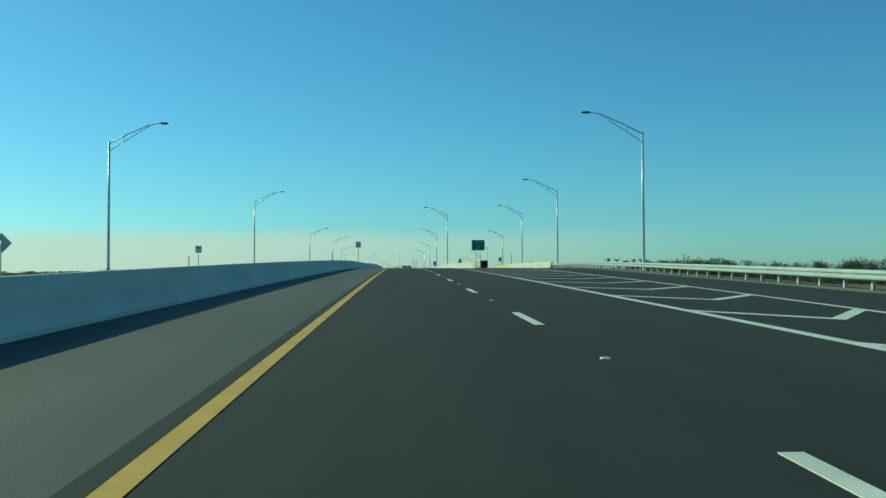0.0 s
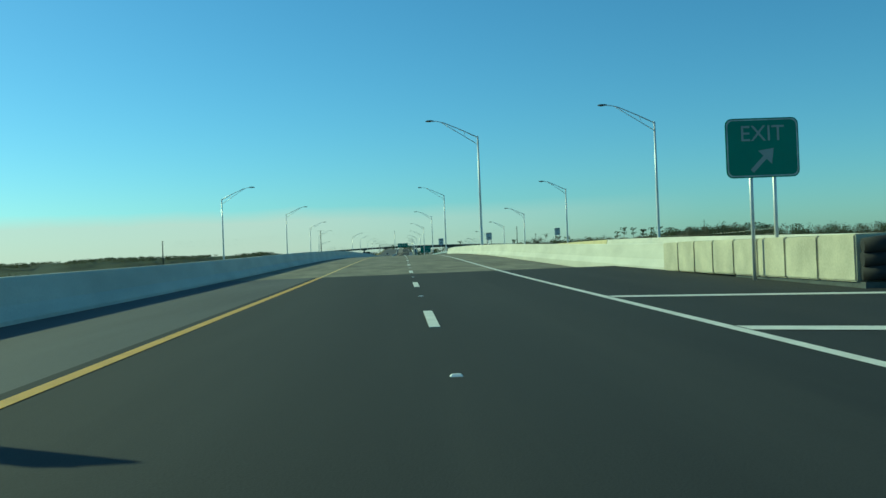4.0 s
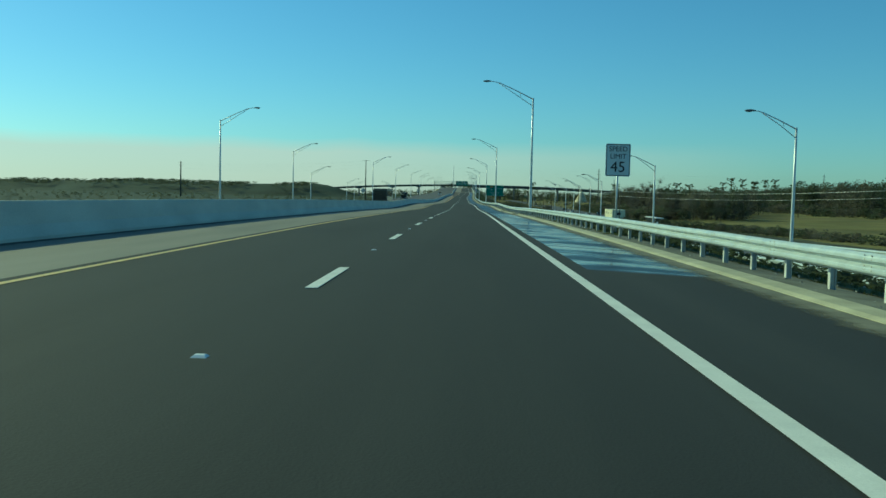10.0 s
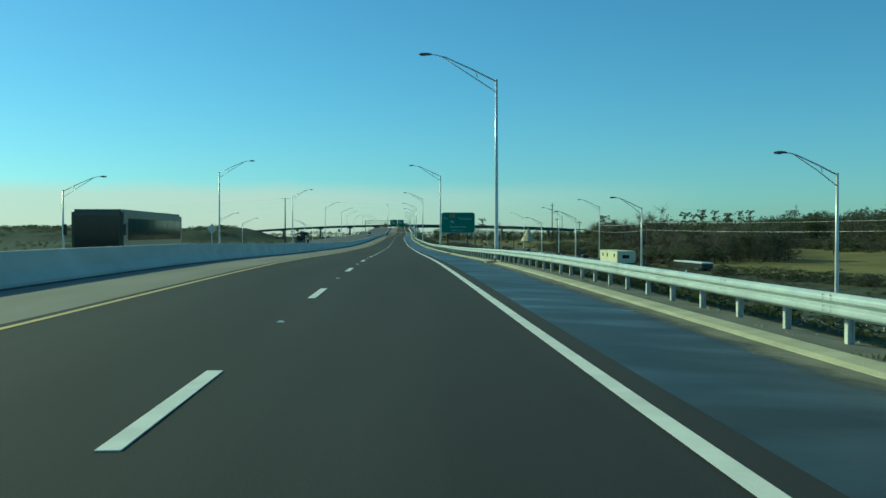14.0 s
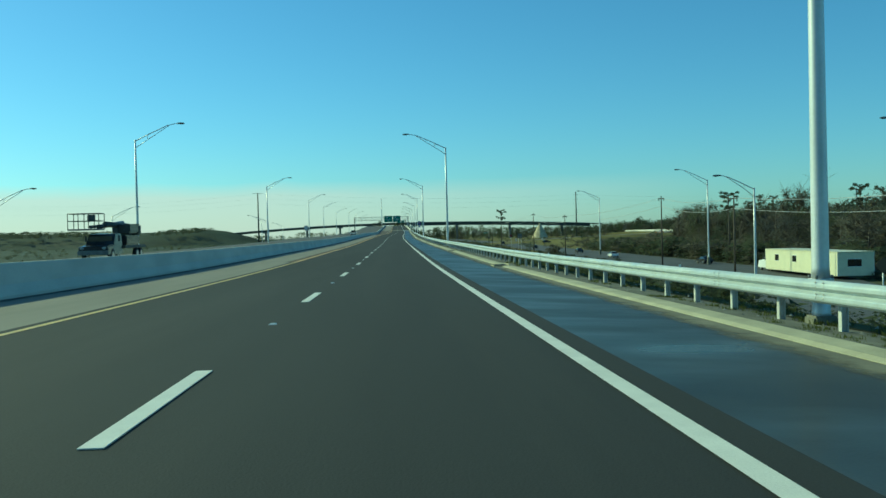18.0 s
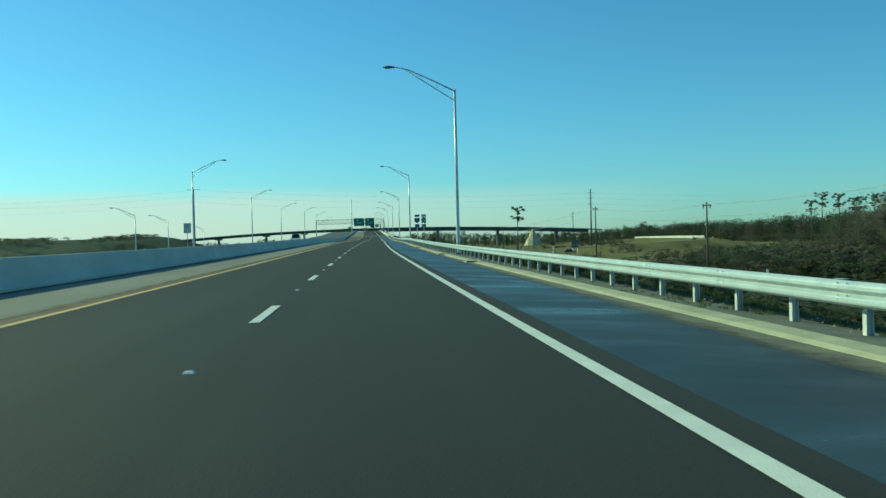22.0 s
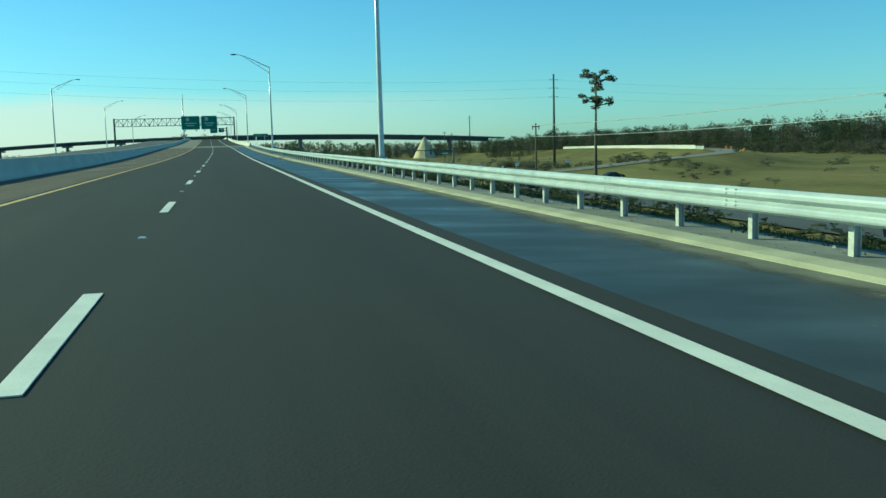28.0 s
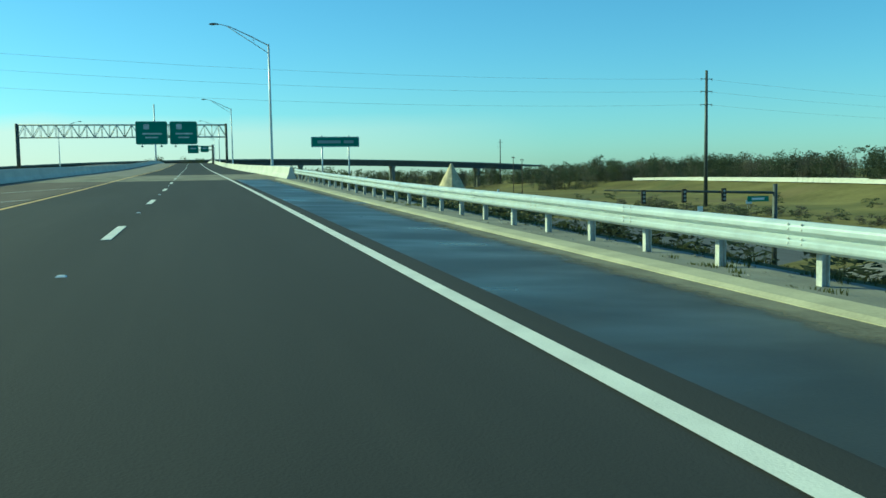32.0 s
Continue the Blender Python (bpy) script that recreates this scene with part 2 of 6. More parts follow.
DARK_PAINT = material("dark_vehicle_paint", (0.03, 0.032, 0.036), 0.25, scale=1, fine=4, bump=0.0)
BROWN_DIRT = material("rust_brown_paved_strip", (0.088, 0.064, 0.041), 0.9, scale=0.7, fine=30, bump=0.2, dark=0.65, light=1.3, stretch=(1, 0.3, 1))
BLACKTOP_JOINT = material("dark_joint_sealant", (0.03, 0.03, 0.03), 0.7, scale=3, fine=20, bump=0.0)


# ---- geometry helpers ----
def part(name, bm, mat, parent=None, label=""):
    """Links a bmesh as one mesh object, under a thing or a part."""
    me = bpy.data.meshes.new(name)
    bm.to_mesh(me)
    bm.free()
    me.materials.append(mat)
    ob = new(name, me)
    ob.parent = parent
    return tagged(ob, label)


def piece(name, me, parent, at):
    """An object of its own on a shared mesh."""
    ob = new(name, me)
    ob.parent = parent
    ob.matrix_basis = at
    return ob


def thing(name, at, label, category, group="", kind=""):
    ob = new(name)
    ob.matrix_basis = at
    return tagged(ob, label, category, group, kind)


def box(bm, x0, x1, y0, y1, z0, z1, bevel=0.0):
    v = [bm.verts.new(p) for p in ((x0, y0, z0), (x1, y0, z0), (x1, y1, z0), (x0, y1, z0), (x0, y0, z1), (x1, y0, z1), (x1, y1, z1), (x0, y1, z1))]
    fs = [bm.faces.new([v[i] for i in q]) for q in ((0, 3, 2, 1), (4, 5, 6, 7), (0, 1, 5, 4), (1, 2, 6, 5), (2, 3, 7, 6), (3, 0, 4, 7))]
    if bevel:
        es = list({e for f in fs for e in f.edges})
        bmesh.ops.bevel(bm, geom=es, offset=bevel, segments=2, affect="EDGES")
    return bm


def tube(bm, path, radii, sides=10):
    """A tube along a path of points; one radius for each point, or one for all."""
    path = [Vector(p) for p in path]
    if not isinstance(radii, (list, tuple)):
        radii = [radii] * len(path)
    rings = []
    for i, p in enumerate(path):
        d = (path[min(i + 1, len(path) - 1)] - path[max(i - 1, 0)]).normalized()
        a = d.orthogonal() if abs(d.z) > 0.9 else d.cross(Vector((0, 0, 1)))
        a.normalize()
        b = d.cross(a)
        rings.append([bm.verts.new(p + radii[i] * (math.cos(2 * math.pi * k / sides) * a + math.sin(2 * math.pi * k / sides) * b)) for k in range(sides)])
    for r0, r1 in zip(rings, rings[1:]):
        for k in range(sides):
            f = bm.faces.new((r0[k], r0[(k + 1) % sides], r1[(k + 1) % sides], r1[k]))
            f.smooth = True
    bm.faces.new(rings[0][::-1])
    bm.faces.new(rings[-1])
    return bm


def blob(bm, centre, size, squash=0.12, seg=2):
    made = bmesh.ops.create_icosphere(bm, subdivisions=seg, radius=1.0)["verts"]
    for v in made:
        v.co = Vector((v.co.x * size[0], v.co.y * size[1], v.co.z * size[2])) + Vector(centre)
    return bm


def panel(bm, w, h, depth, corner=0.08):
    """An upright sign blank in the xz plane with rounded corners, its face towards -y, centred."""
    pts = []
    for cx, cz, a0 in ((w / 2 - corner, h / 2 - corner, 0), (-w / 2 + corner, h / 2 - corner, 90), (-w / 2 + corner, -h / 2 + corner, 180), (w / 2 - corner, -h / 2 + corner, 270)):
        for k in range(5):
            a = radians(a0 + 22.5 * k)
            pts.append((cx + corner * math.cos(a), cz + corner * math.sin(a)))
    f = [bm.verts.new((x, 0, z)) for x, z in pts]
    r = [bm.verts.new((x, depth, z)) for x, z in pts]
    bm.faces.new(f)
    bm.faces.new(r[::-1])
    for k in range(len(pts)):
        bm.faces.new((f[k - 1], r[k - 1], r[k], f[k]))
    return bm


def lettering(text, size, mat, parent, x, z, y=-0.012, name="lettering", label="", wide=1.0):
    """Text as a mesh, upright, facing -y, centred on x and z."""
    cu = bpy.data.curves.new(name, "FONT")
    cu.body, cu.size, cu.extrude, cu.align_x, cu.align_y = text, size, 0.003, "CENTER", "CENTER"
    tmp = bpy.data.objects.new(name, cu)
    me = bpy.data.meshes.new_from_object(tmp)
    bpy.data.objects.remove(tmp)
    me.name = name
    me.materials.clear()
    me.materials.append(mat)
    ob = new(name, me)
    ob.parent = parent
    ob.matrix_basis = pose(x, y, z, 90, 0, 0) @ Matrix.Diagonal((wide, 1, 1, 1))
    return tagged(ob, label)


# ---- the road's line: height and sideways shift every 40 m ----
K0, KSTEP = -52.58, 40.0
KZ = (-4.30, -3.18, -2.06, -1.10, -0.32, 0.09, 0.57, 0.76, 0.70, 0.57, 0.26, -0.13, -0.11, -0.45, -0.70, -0.91, -0.86, -0.76, -0.55, -0.26, 0.11, 0.47, 0.63, 0.91, 1.24, 1.72, 2.36, 3.08, 3.75, 4.50, 5.35, 6.30, 7.25, 8.00, 8.40, 8.40, 7.50, 6.70, 5.60, 4.40, 3.20)
KX = (1.44, 1.20, 0.97, 0.73, 0.52, 0.34, 0.30, 0.23, 0.07, 0.00, 0.17, 0.22, 0.15, 0.11, 0.09, 0.03, -0.00, -0.00, -0.04, -0.03, 0.30, 0.79, 1.19, 1.67, 2.15, 2.57, 2.86, 2.88, 2.91, 2.95, 2.90, 2.90, 2.90, 2.90, 2.90, 2.90, 2.90, 2.90, 2.90, 2.90, 2.90)


SAG = (0.55, 0.55, 0.55, 0.55, 0.55, 0.55, 0.541, 0.54, 0.559, 0.541, 0.428, 0.252, 0.081, -0.08, -0.23, -0.334, -0.387, -0.39, -0.353, -0.266, -0.166, -0.076, -0.014, -0.001, 0, 0, 0, 0, 0, 0, 0, 0, 0, 0, 0, 0, 0, 0, 0, 0, 0)          # how the side land follows the road's dip


def along(knots, s):
    u = min(max((s - K0) / KSTEP, 0), len(knots) - 1.001)
    i = int(u)
    w = u - i
    p0, p1, p2, p3 = (knots[min(max(j, 0), len(knots) - 1)] for j in (i - 1, i, i + 1, i + 2))
    if s < K0:
        return knots[0] + (knots[1] - knots[0]) * (s - K0) / KSTEP
    return p1 + .5 * w * (p2 - p0 + w * (2 * p0 - 5 * p1 + 4 * p2 - p3 + w * (3 * (p1 - p2) + p3 - p0)))


def zr(s):
    return along(KZ, s)


def sag(s):
    return along(SAG, s)


def xr(s):
    return along(KX, s)


def fall(u, s):
    """Crossfall: the paved shoulder on the open side falls away."""
    k = min(1, max(0, (s - 235) / 30)) * min(1, max(0, (1010 - s) / 30))
    return -0.045 * max(0.0, u - 3.75) * k


def far_drop(s):
    """How far the opposite carriageway lies below this one."""
    a, b = min(1, max(0, (s - 200) / 50)), min(1, max(0, (520 - s) / 60))
    return 0.95 * a * a * (3 - 2 * a) * b * b * (3 - 2 * b)


def med(s):
    """How far the median barrier draws off to the left on the rise."""
    k = min(1, max(0, (s - 860) / 140))
    return -2.4 * k * k * (3 - 2 * k)


def at(s, u, dz=0.0, turn=0.0):
    """A pose on the road's surface: s along it, u to its side."""
    return pose(xr(s) + u, s, zr(s) + fall(u, s) + dz, 0, 0, turn)


def sweep(bm, profile, s0, s1, step=5.0, close=False, caps=True, local=True):
    """Sweeps a profile of (u, dz), or a function of s that gives one, along the road."""
    n = max(1, round((s1 - s0) / step))
    rows = []
    for i in range(n + 1):
        s = s0 + (s1 - s0) * i / n
        pr = profile(s) if callable(profile) else profile
        f = fall(pr[0][0], s) if not local else None
        rows.append([bm.verts.new((xr(s) + u, s, zr(s) + dz + (fall(u, s) if local else f))) for u, dz in pr])
    m = len(rows[0])
    for a, b in zip(rows, rows[1:]):
        for k in range(m if close else m - 1):
            bm.faces.new((a[k], a[(k + 1) % m], b[(k + 1) % m], b[k]))
    if close and caps:
        bm.faces.new(rows[0][::-1])
        bm.faces.new(rows[-1])
    bmesh.ops.recalc_face_normals(bm, faces=bm.faces)
    return bm


def strip(u0, u1, dz=0.0, cuts=1):
    return [(u0 + (u1 - u0) * k / cuts, dz) for k in range(cuts + 1)]


def setting(name, bm, mat, label, category, parent=None):
    return tagged(part(name, bm, mat, parent), label, category, kind="structure")


def up_facing(bm):
    for f in bm.faces:
        f.normal_update()
        if f.normal.z < 0:
            f.normal_flip()
    return bm


# the exit ramp: its centre line, and its height
RAMP_LINE = ((-60, 4.4), (20, 6.4), (31.7, 6.98), (45, 7.78), (85, 9.75), (98, 10.5), (112, 11.8), (126, 13.2), (140, 14.4), (150, 14.6))
RAMP_EDGE = ((-60, 10.4), (20, 11.0), (41, 11.3), (60, 12.4), (83, 14.2), (118, 16.6), (136, 18.0), (187, 20.2), (262, 21.8))
RAMP_U = ((-60, 8.5), (40, 9.0), (85, 12.6), (112, 14.4), (140, 15.6), (190, 16.2), (240, 17.4), (290, 19.3), (340, 21.5), (390, 22.2), (440, 23.2), (542, 28.4), (640, 42.0), (700, 44), (900, 44), (1500, 44))
RAMP_Z = ((-60, 0.0), (240, 0.0), (290, -1.4), (340, -2.3), (390, -3.2), (440, -4.2), (520, -5.5), (600, -6.0), (1500, -6.0))


def table(rows, s):
    for (a, va), (b, vb) in zip(rows, rows[1:]):
        if s <= b:
            w = min(1, max(0, (s - a) / (b - a)))
            return va + (vb - va) * w
    return rows[-1][1]


def ramp_z(s):
    z = table(RAMP_Z, s)
    w = max(0, min(1, (300 - s) / 100))
    return z + zr(s) * w + sag(s) * (1 - w)


LOW = -6.5
# the pale road on a bank that curves away over the fields: x, y, height
LOOP = ((30, 1003, -6.0), (80, 1022, -4.4), (115, 1046, -3.2), (150, 1078, -2.8), (180, 1112, -2.4), (203, 1165, -2.0), (217, 1230, -1.8), (228, 1300, -1.7), (233, 1365, -1.7), (226, 1450, -2.4), (205, 1530, -4.0))


def loop_at(w):
    """Centre and heading of the curved road, w from 0 to 1."""
    q = min(w * (len(LOOP) - 1), len(LOOP) - 1.001)
    i = int(q)
    p0, p1, p2, p3 = (Vector(LOOP[min(max(j, 0), len(LOOP) - 1)]) for j in (i - 1, i, i + 1, i + 2))
    f = q - i
    p = p1 + .5 * f * (p2 - p0 + f * (2 * p0 - 5 * p1 + 4 * p2 - p3 + f * (3 * (p1 - p2) + p3 - p0)))
    return p, (p2 - p1).normalized()


def side_mid(s):
    """Middle of the side road, sideways from the main road."""
    return table(RAMP_U, s) + min(1, max(0, (s - 560) / 80)) * 14


def side_z(s):
    w = min(1, max(0, (s - 560) / 50)) * min(1, max(0, (980 - s) / 90))
    return LOW + 0.55 - 0.65 * w + sag(s)


LOOP_PTS = [loop_at(k / 60)[0] for k in range(61)]


def ground_z(u, s):
    """Embankments of the main road and of the ramp over low, nearly flat land."""
    base = LOW + 0.35 * noise.noise(Vector((u * 0.02, s * 0.02, 0))) + 0.15 * noise.noise(Vector((u * 0.11, s * 0.11, 3)))
    far = max(0, abs(u) - 250)
    base += min(6, far * 0.004) + 0.6 * noise.noise(Vector((u * 0.004, s * 0.004, 9))) * min(1, far / 200)
    base += sag(s) * max(0, 1 - max(0, abs(u) - 80) / 250)
    top = zr(s) - 0.35
    z = base
    d = 0.0
    if u > 6:
        top -= 0.3
    if u > 9.6:
        d = u - 9.6
        top -= 0.25
    elif u < -26.5:
        d = -26.5 - u
    if u < -8:
        top -= far_drop(s)
    z = max(z, top - d * 0.5 if d else top)
    if s < 560:
        ru, rz = table(RAMP_U, s), ramp_z(s) - 0.3
        d = max(0, abs(u - ru) - 6.0)
        flat = rz if d == 0 else rz - d * 0.5
        if s > 185 and d == 0 and u > ru - 6:
            z = min(z, rz)
        z = max(z, flat) if not (s > 185 and d == 0) else flat
    if 550 < s < 1500:
        w = min(1, max(0, (26 - abs(u - side_mid(s) - 2.5)) / 9)) * min(1, (s - 550) / 20)
        z = min(z, z * (1 - w) + (side_z(s) - 0.22) * w)
    if s > 960 and 12 < u < 330:
        d, pz = min((math.hypot(u + 2.9 - p.x, s - p.y), p.z) for p in LOOP_PTS)
        z = max(z, pz - 0.14 - max(0, d - 8.0) * 0.2)
    return z


# ---- ground: one sheet to the horizon ----
us = [-4500, -2500, -1400, -800, -500, -320, -210, -150, -110, -85, -70, -60, -54, -50, -46, -43, -40, -37, -34, -31, -28.5, -26.5, -8.5, -7.0,
      6.5, 8.0, 9.6, 11, 12.5, 14, 15.5, 17, 18.5, 20, 22, 24, 26, 28, 30, 32.5, 35, 38, 41, 45, 50, 56, 64, 75, 90, 100, 110, 120, 130, 140, 150, 160, 170, 180, 190, 200, 210, 220, 230, 240, 250, 265, 290, 330, 480, 800, 1400, 2500, 4500]
ss = [-1500, -700, -300, -150, -80] + [-40 + 10 * k for k in range(160)] + [1600, 1700, 1850, 2050, 2300, 2700, 3300, 4400]
bm = bmesh.new()


def growth(u, s):
    """Which growth covers a patch of ground: 0 dry grass, 1 rough pasture, 2 dead rank growth."""
    ragged = noise.noise(Vector((u * 0.045, s * 0.013, 2)))
    if u < -41 + 9 * ragged:
        return 1
    wide = 62 if s < 640 else 84 if s < 800 else 42
    return 2 if 7 < u < wide + 22 * ragged and 250 < s + 60 * ragged < 1000 else 0


grid = [[bm.verts.new((u + xr(s), s, ground_z(u, s))) for u in us] for s in ss]
for a, b in zip(grid, grid[1:]):
    for k in range(len(us) - 1):
        f = bm.faces.new((a[k], a[k + 1], b[k + 1], b[k]))
        f.smooth = True
        f.material_index = growth(us[k], a[k].co.y)
ground = setting("ground", bm, GRASS, "dry yellow-green winter grass fields and embankments", "ground")
ground.data.materials.append(PASTURE)
ground.data.materials.append(THATCH)

# low bank of thin cloud far off, beyond the land to the left
CLOUD = bpy.data.materials.new("thin_cloud")
CLOUD.use_nodes = True
cn, cl = CLOUD.node_tree.nodes, CLOUD.node_tree.links.new
cn.remove(cn["Principled BSDF"])
c_geo, c_sep, c_noise = cn.new("ShaderNodeNewGeometry"), cn.new("ShaderNodeSeparateXYZ"), cn.new("ShaderNodeTexNoise")
c_noise.inputs["Scale"].default_value, c_noise.inputs["Detail"].default_value = 0.0016, 5
c_high, c_side, c_mul, c_add = cn.new("ShaderNodeMapRange"), cn.new("ShaderNodeMapRange"), cn.new("ShaderNodeMath"), cn.new("ShaderNodeMath")
cl(c_geo.outputs["Position"], c_sep.inputs[0])
cl(c_geo.outputs["Position"], c_noise.inputs["Vector"])
c_add.operation = "MULTIPLY_ADD"
cl(c_noise.outputs["Fac"], c_add.inputs[0])
c_add.inputs[1].default_value = 90.0
cl(c_sep.outputs["Z"], c_add.inputs[2])
c_high.inputs[1].default_value, c_high.inputs[2].default_value, c_high.inputs[3].default_value, c_high.inputs[4].default_value = 235, 305, 0.64, 0.0
cl(c_add.outputs[0], c_high.inputs[0])
c_side.inputs[1].default_value, c_side.inputs[2].default_value, c_side.inputs[3].default_value, c_side.inputs[4].default_value = -700, 1500, 1.0, 0.0
cl(c_sep.outputs["X"], c_side.inputs[0])
c_mul.operation = "MULTIPLY"
cl(c_high.outputs[0], c_mul.inputs[0])
cl(c_side.outputs[0], c_mul.inputs[1])
c_emit, c_clear, c_mix = cn.new("ShaderNodeEmission"), cn.new("ShaderNodeBsdfTransparent"), cn.new("ShaderNodeMixShader")
c_emit.inputs[0].default_value, c_emit.inputs[1].default_value = (1.0, 0.85, 0.97, 1), 0.67
cl(c_mul.outputs[0], c_mix.inputs[0])
cl(c_clear.outputs[0], c_mix.inputs[1])
cl(c_emit.outputs[0], c_mix.inputs[2])
cl(c_mix.outputs[0], cn["Material Output"].inputs[0])
bm = bmesh.new()
rows = []
for k in range(41):
    a = radians(-75 + 3 * k)
    rows.append([bm.verts.new((4300 * math.sin(a), 500 + 4300 * math.cos(a), z)) for z in (-20, 400)])
for p, q in zip(rows, rows[1:]):
    bm.faces.new((p[0], q[0], q[1], p[1]))
bank = setting("backdrop", bm, CLOUD, "low bank of thin pale cloud on the horizon", "cloud")
bank.visible_shadow = False

# ---- main carriageway ----
DECK0, DECK1 = 150.0, 252.0
bm = up_facing(sweep(bmesh.new(), strip(-3.85, 3.82), -300, DECK0, 10))
road = setting("road", bm, ASPHALT, "dark asphalt carriageway of two lanes", "road")
setting("road_2", up_facing(sweep(bmesh.new(), strip(-3.85, 3.82), DECK1, 1012, 6)), ASPHALT, "dark smooth asphalt carriageway of two lanes", "road")
setting("bridge_deck", up_facing(sweep(bmesh.new(), [(-7.45, 0), (3.75, 0), (6.6, 0)], DECK0, DECK1, 6)), DECK, "pale grooved concrete bridge deck with stains", "bridge deck")
setting("approach_slab", up_facing(sweep(bmesh.new(), strip(-9.85, 7.0), 1012, 1036, 6)), DECK, "pale concrete approach slab across the road on the rise", "bridge deck")
setting("road_3", up_facing(sweep(bmesh.new(), strip(-3.85, 3.82), 1036, 1500, 8)), ASPHALT, "dark asphalt carriageway climbing beyond the slab", "road")
setting("shoulder_left_3", up_facing(sweep(bmesh.new(), strip(-9.85, -3.85), 1036, 1500, 8)), SHOULDER, "pale paved shoulder beside the median barrier on the rise", "shoulder")
setting("shoulder_right_4", up_facing(sweep(bmesh.new(), strip(3.82, 7.0), 1036, 1500, 8)), ASPHALT, "dark asphalt shoulder on the rise", "shoulder")
setting("shoulder_left", up_facing(sweep(bmesh.new(), strip(-7.45, -3.85), -300, DECK0, 10)), ASPHALT_OLD, "worn grey asphalt shoulder beside the median barrier", "shoulder")
setting("shoulder_left_2", up_facing(sweep(bmesh.new(), lambda s: strip(-7.45 + med(s), -3.85), DECK1, 1012, 8)), SHOULDER, "pale dusty paved shoulder beside the median barrier", "shoulder")
setting("shoulder_right", up_facing(sweep(bmesh.new(), strip(3.82, 6.22, 0, 2), DECK1, 289, 6)), ASPHALT, "dry dark asphalt shoulder after the bridge", "shoulder")
setting("shoulder_right_2", up_facing(sweep(bmesh.new(), strip(3.82, 6.22, 0, 2), 289, 350, 6)), PUDDLED, "asphalt shoulder under a thin film of water", "shoulder")
setting("shoulder_right_3", up_facing(sweep(bmesh.new(), strip(3.82, 6.22, 0, 2), 350, 1012, 6)), SEALED, "blue-black sealed asphalt shoulder, wet and reflecting the sky", "shoulder")
setting("kerb", sweep(bmesh.new(), [(6.22, -0.2), (6.22, 0.012), (6.30, 0.045), (6.60, 0.066), (6.64, 0.064), (6.64, -0.2)], 252.1, 1012, 8), KERB, "low pale concrete shoulder gutter kerb", "kerb")
setting("verge", up_facing(sweep(bmesh.new(), [(6.64, 0.06), (7.0, 0.0), (7.65, -0.03), (8.2, -0.05), (9.0, -0.20), (9.9, -0.72)], 250.8, 794.8, 8)), VERGE, "grey gravel verge with weeds under the guardrail", "verge")
setting("verge_2", up_facing(sweep(bmesh.new(), [(6.64, 0.06), (7.0, 0.0), (7.65, -0.03), (8.2, -0.02), (9.0, -0.19), (9.9, -0.72)], 794.8, 1012, 8)), VERGE_PALE, "pale grey bare gravel verge under the guardrail", "verge")

setting("slope", up_facing(sweep(bmesh.new(), [(7.98, -0.025), (8.5, -0.03), (9.0, -0.10), (9.9, -0.52), (12.0, -1.88), (15.0, -3.45)], 250.8, 1012, 8)), SLOPE, "olive rank grass on the embankment's slope", "slope")

# gore and the first part of the ramp
bm = up_facing(sweep(bmesh.new(), lambda s: [(3.82, 0), (7, 0), (table(RAMP_EDGE, s), 0)], -300, DECK0, 10))
setting("gore_paving", bm, ASPHALT, "dark asphalt of the gore and exit lane", "road")
setting("ramp_verge", up_facing(sweep(bmesh.new(), lambda s: [(table(RAMP_EDGE, s), -0.01), (table(RAMP_EDGE, s) + 0.35, 0.05), (table(RAMP_EDGE, s) + 2.6, -0.02), (table(RAMP_EDGE, s) + 5.0, -0.7)], -300, 150, 8)), VERGE, "grey gravel verge beside the exit lane", "verge")
bm = bmesh.new()
rows = []
for i in range(42):
    s = 150 + i * 10
    rows.append([bm.verts.new((xr(s) + table(RAMP_U, s) + o, s, ramp_z(s))) for o in (-4.6, 0, 4.9)])
for a, b in zip(rows, rows[1:]):
    for k in range(2):
        bm.faces.new((a[k], a[k + 1], b[k + 1], b[k]))
setting("exit_ramp", up_facing(bm), ASPHALT_OLD, "worn asphalt exit ramp going down to the side road", "road")
bm = bmesh.new()
rows = []
for i in range(95):
    s = 560 + i * 10
    rows.append([bm.verts.new((xr(s) + side_mid(s) + o, s, side_z(s))) for o in (-6, 0, 11)])
for a, b in zip(rows, rows[1:]):
    for k in range(2):
        bm.faces.new((a[k], a[k + 1], b[k + 1], b[k]))
setting("side_road", up_facing(bm), ASPHALT_OLD, "worn grey side road at the foot of the embankment", "road")

# far carriageway beyond the median
setting("far_carriageway", up_facing(sweep(bmesh.new(), lambda s: strip(-25.6, -7.95 + med(s), -far_drop(s)), -300, 1500, 10)), ASPHALT_OLD, "worn asphalt carriageway of the opposite direction", "road")


def barrier_profile(u, h, side=1):
    """Safety-shape barrier: broad toe, sloping face, narrow top, with the face on one side."""
    return [(u, -0.25), (u, 0.075), (u - side * 0.13, 0.33), (u - side * 0.22, h - 0.02), (u - side * 0.235, h), (u - side * 0.40, h), (u - side * 0.415, h - 0.02), (u - side * 0.5, 0.33), (u - side * 0.62, 0.075), (u - side * 0.62, -0.25)]


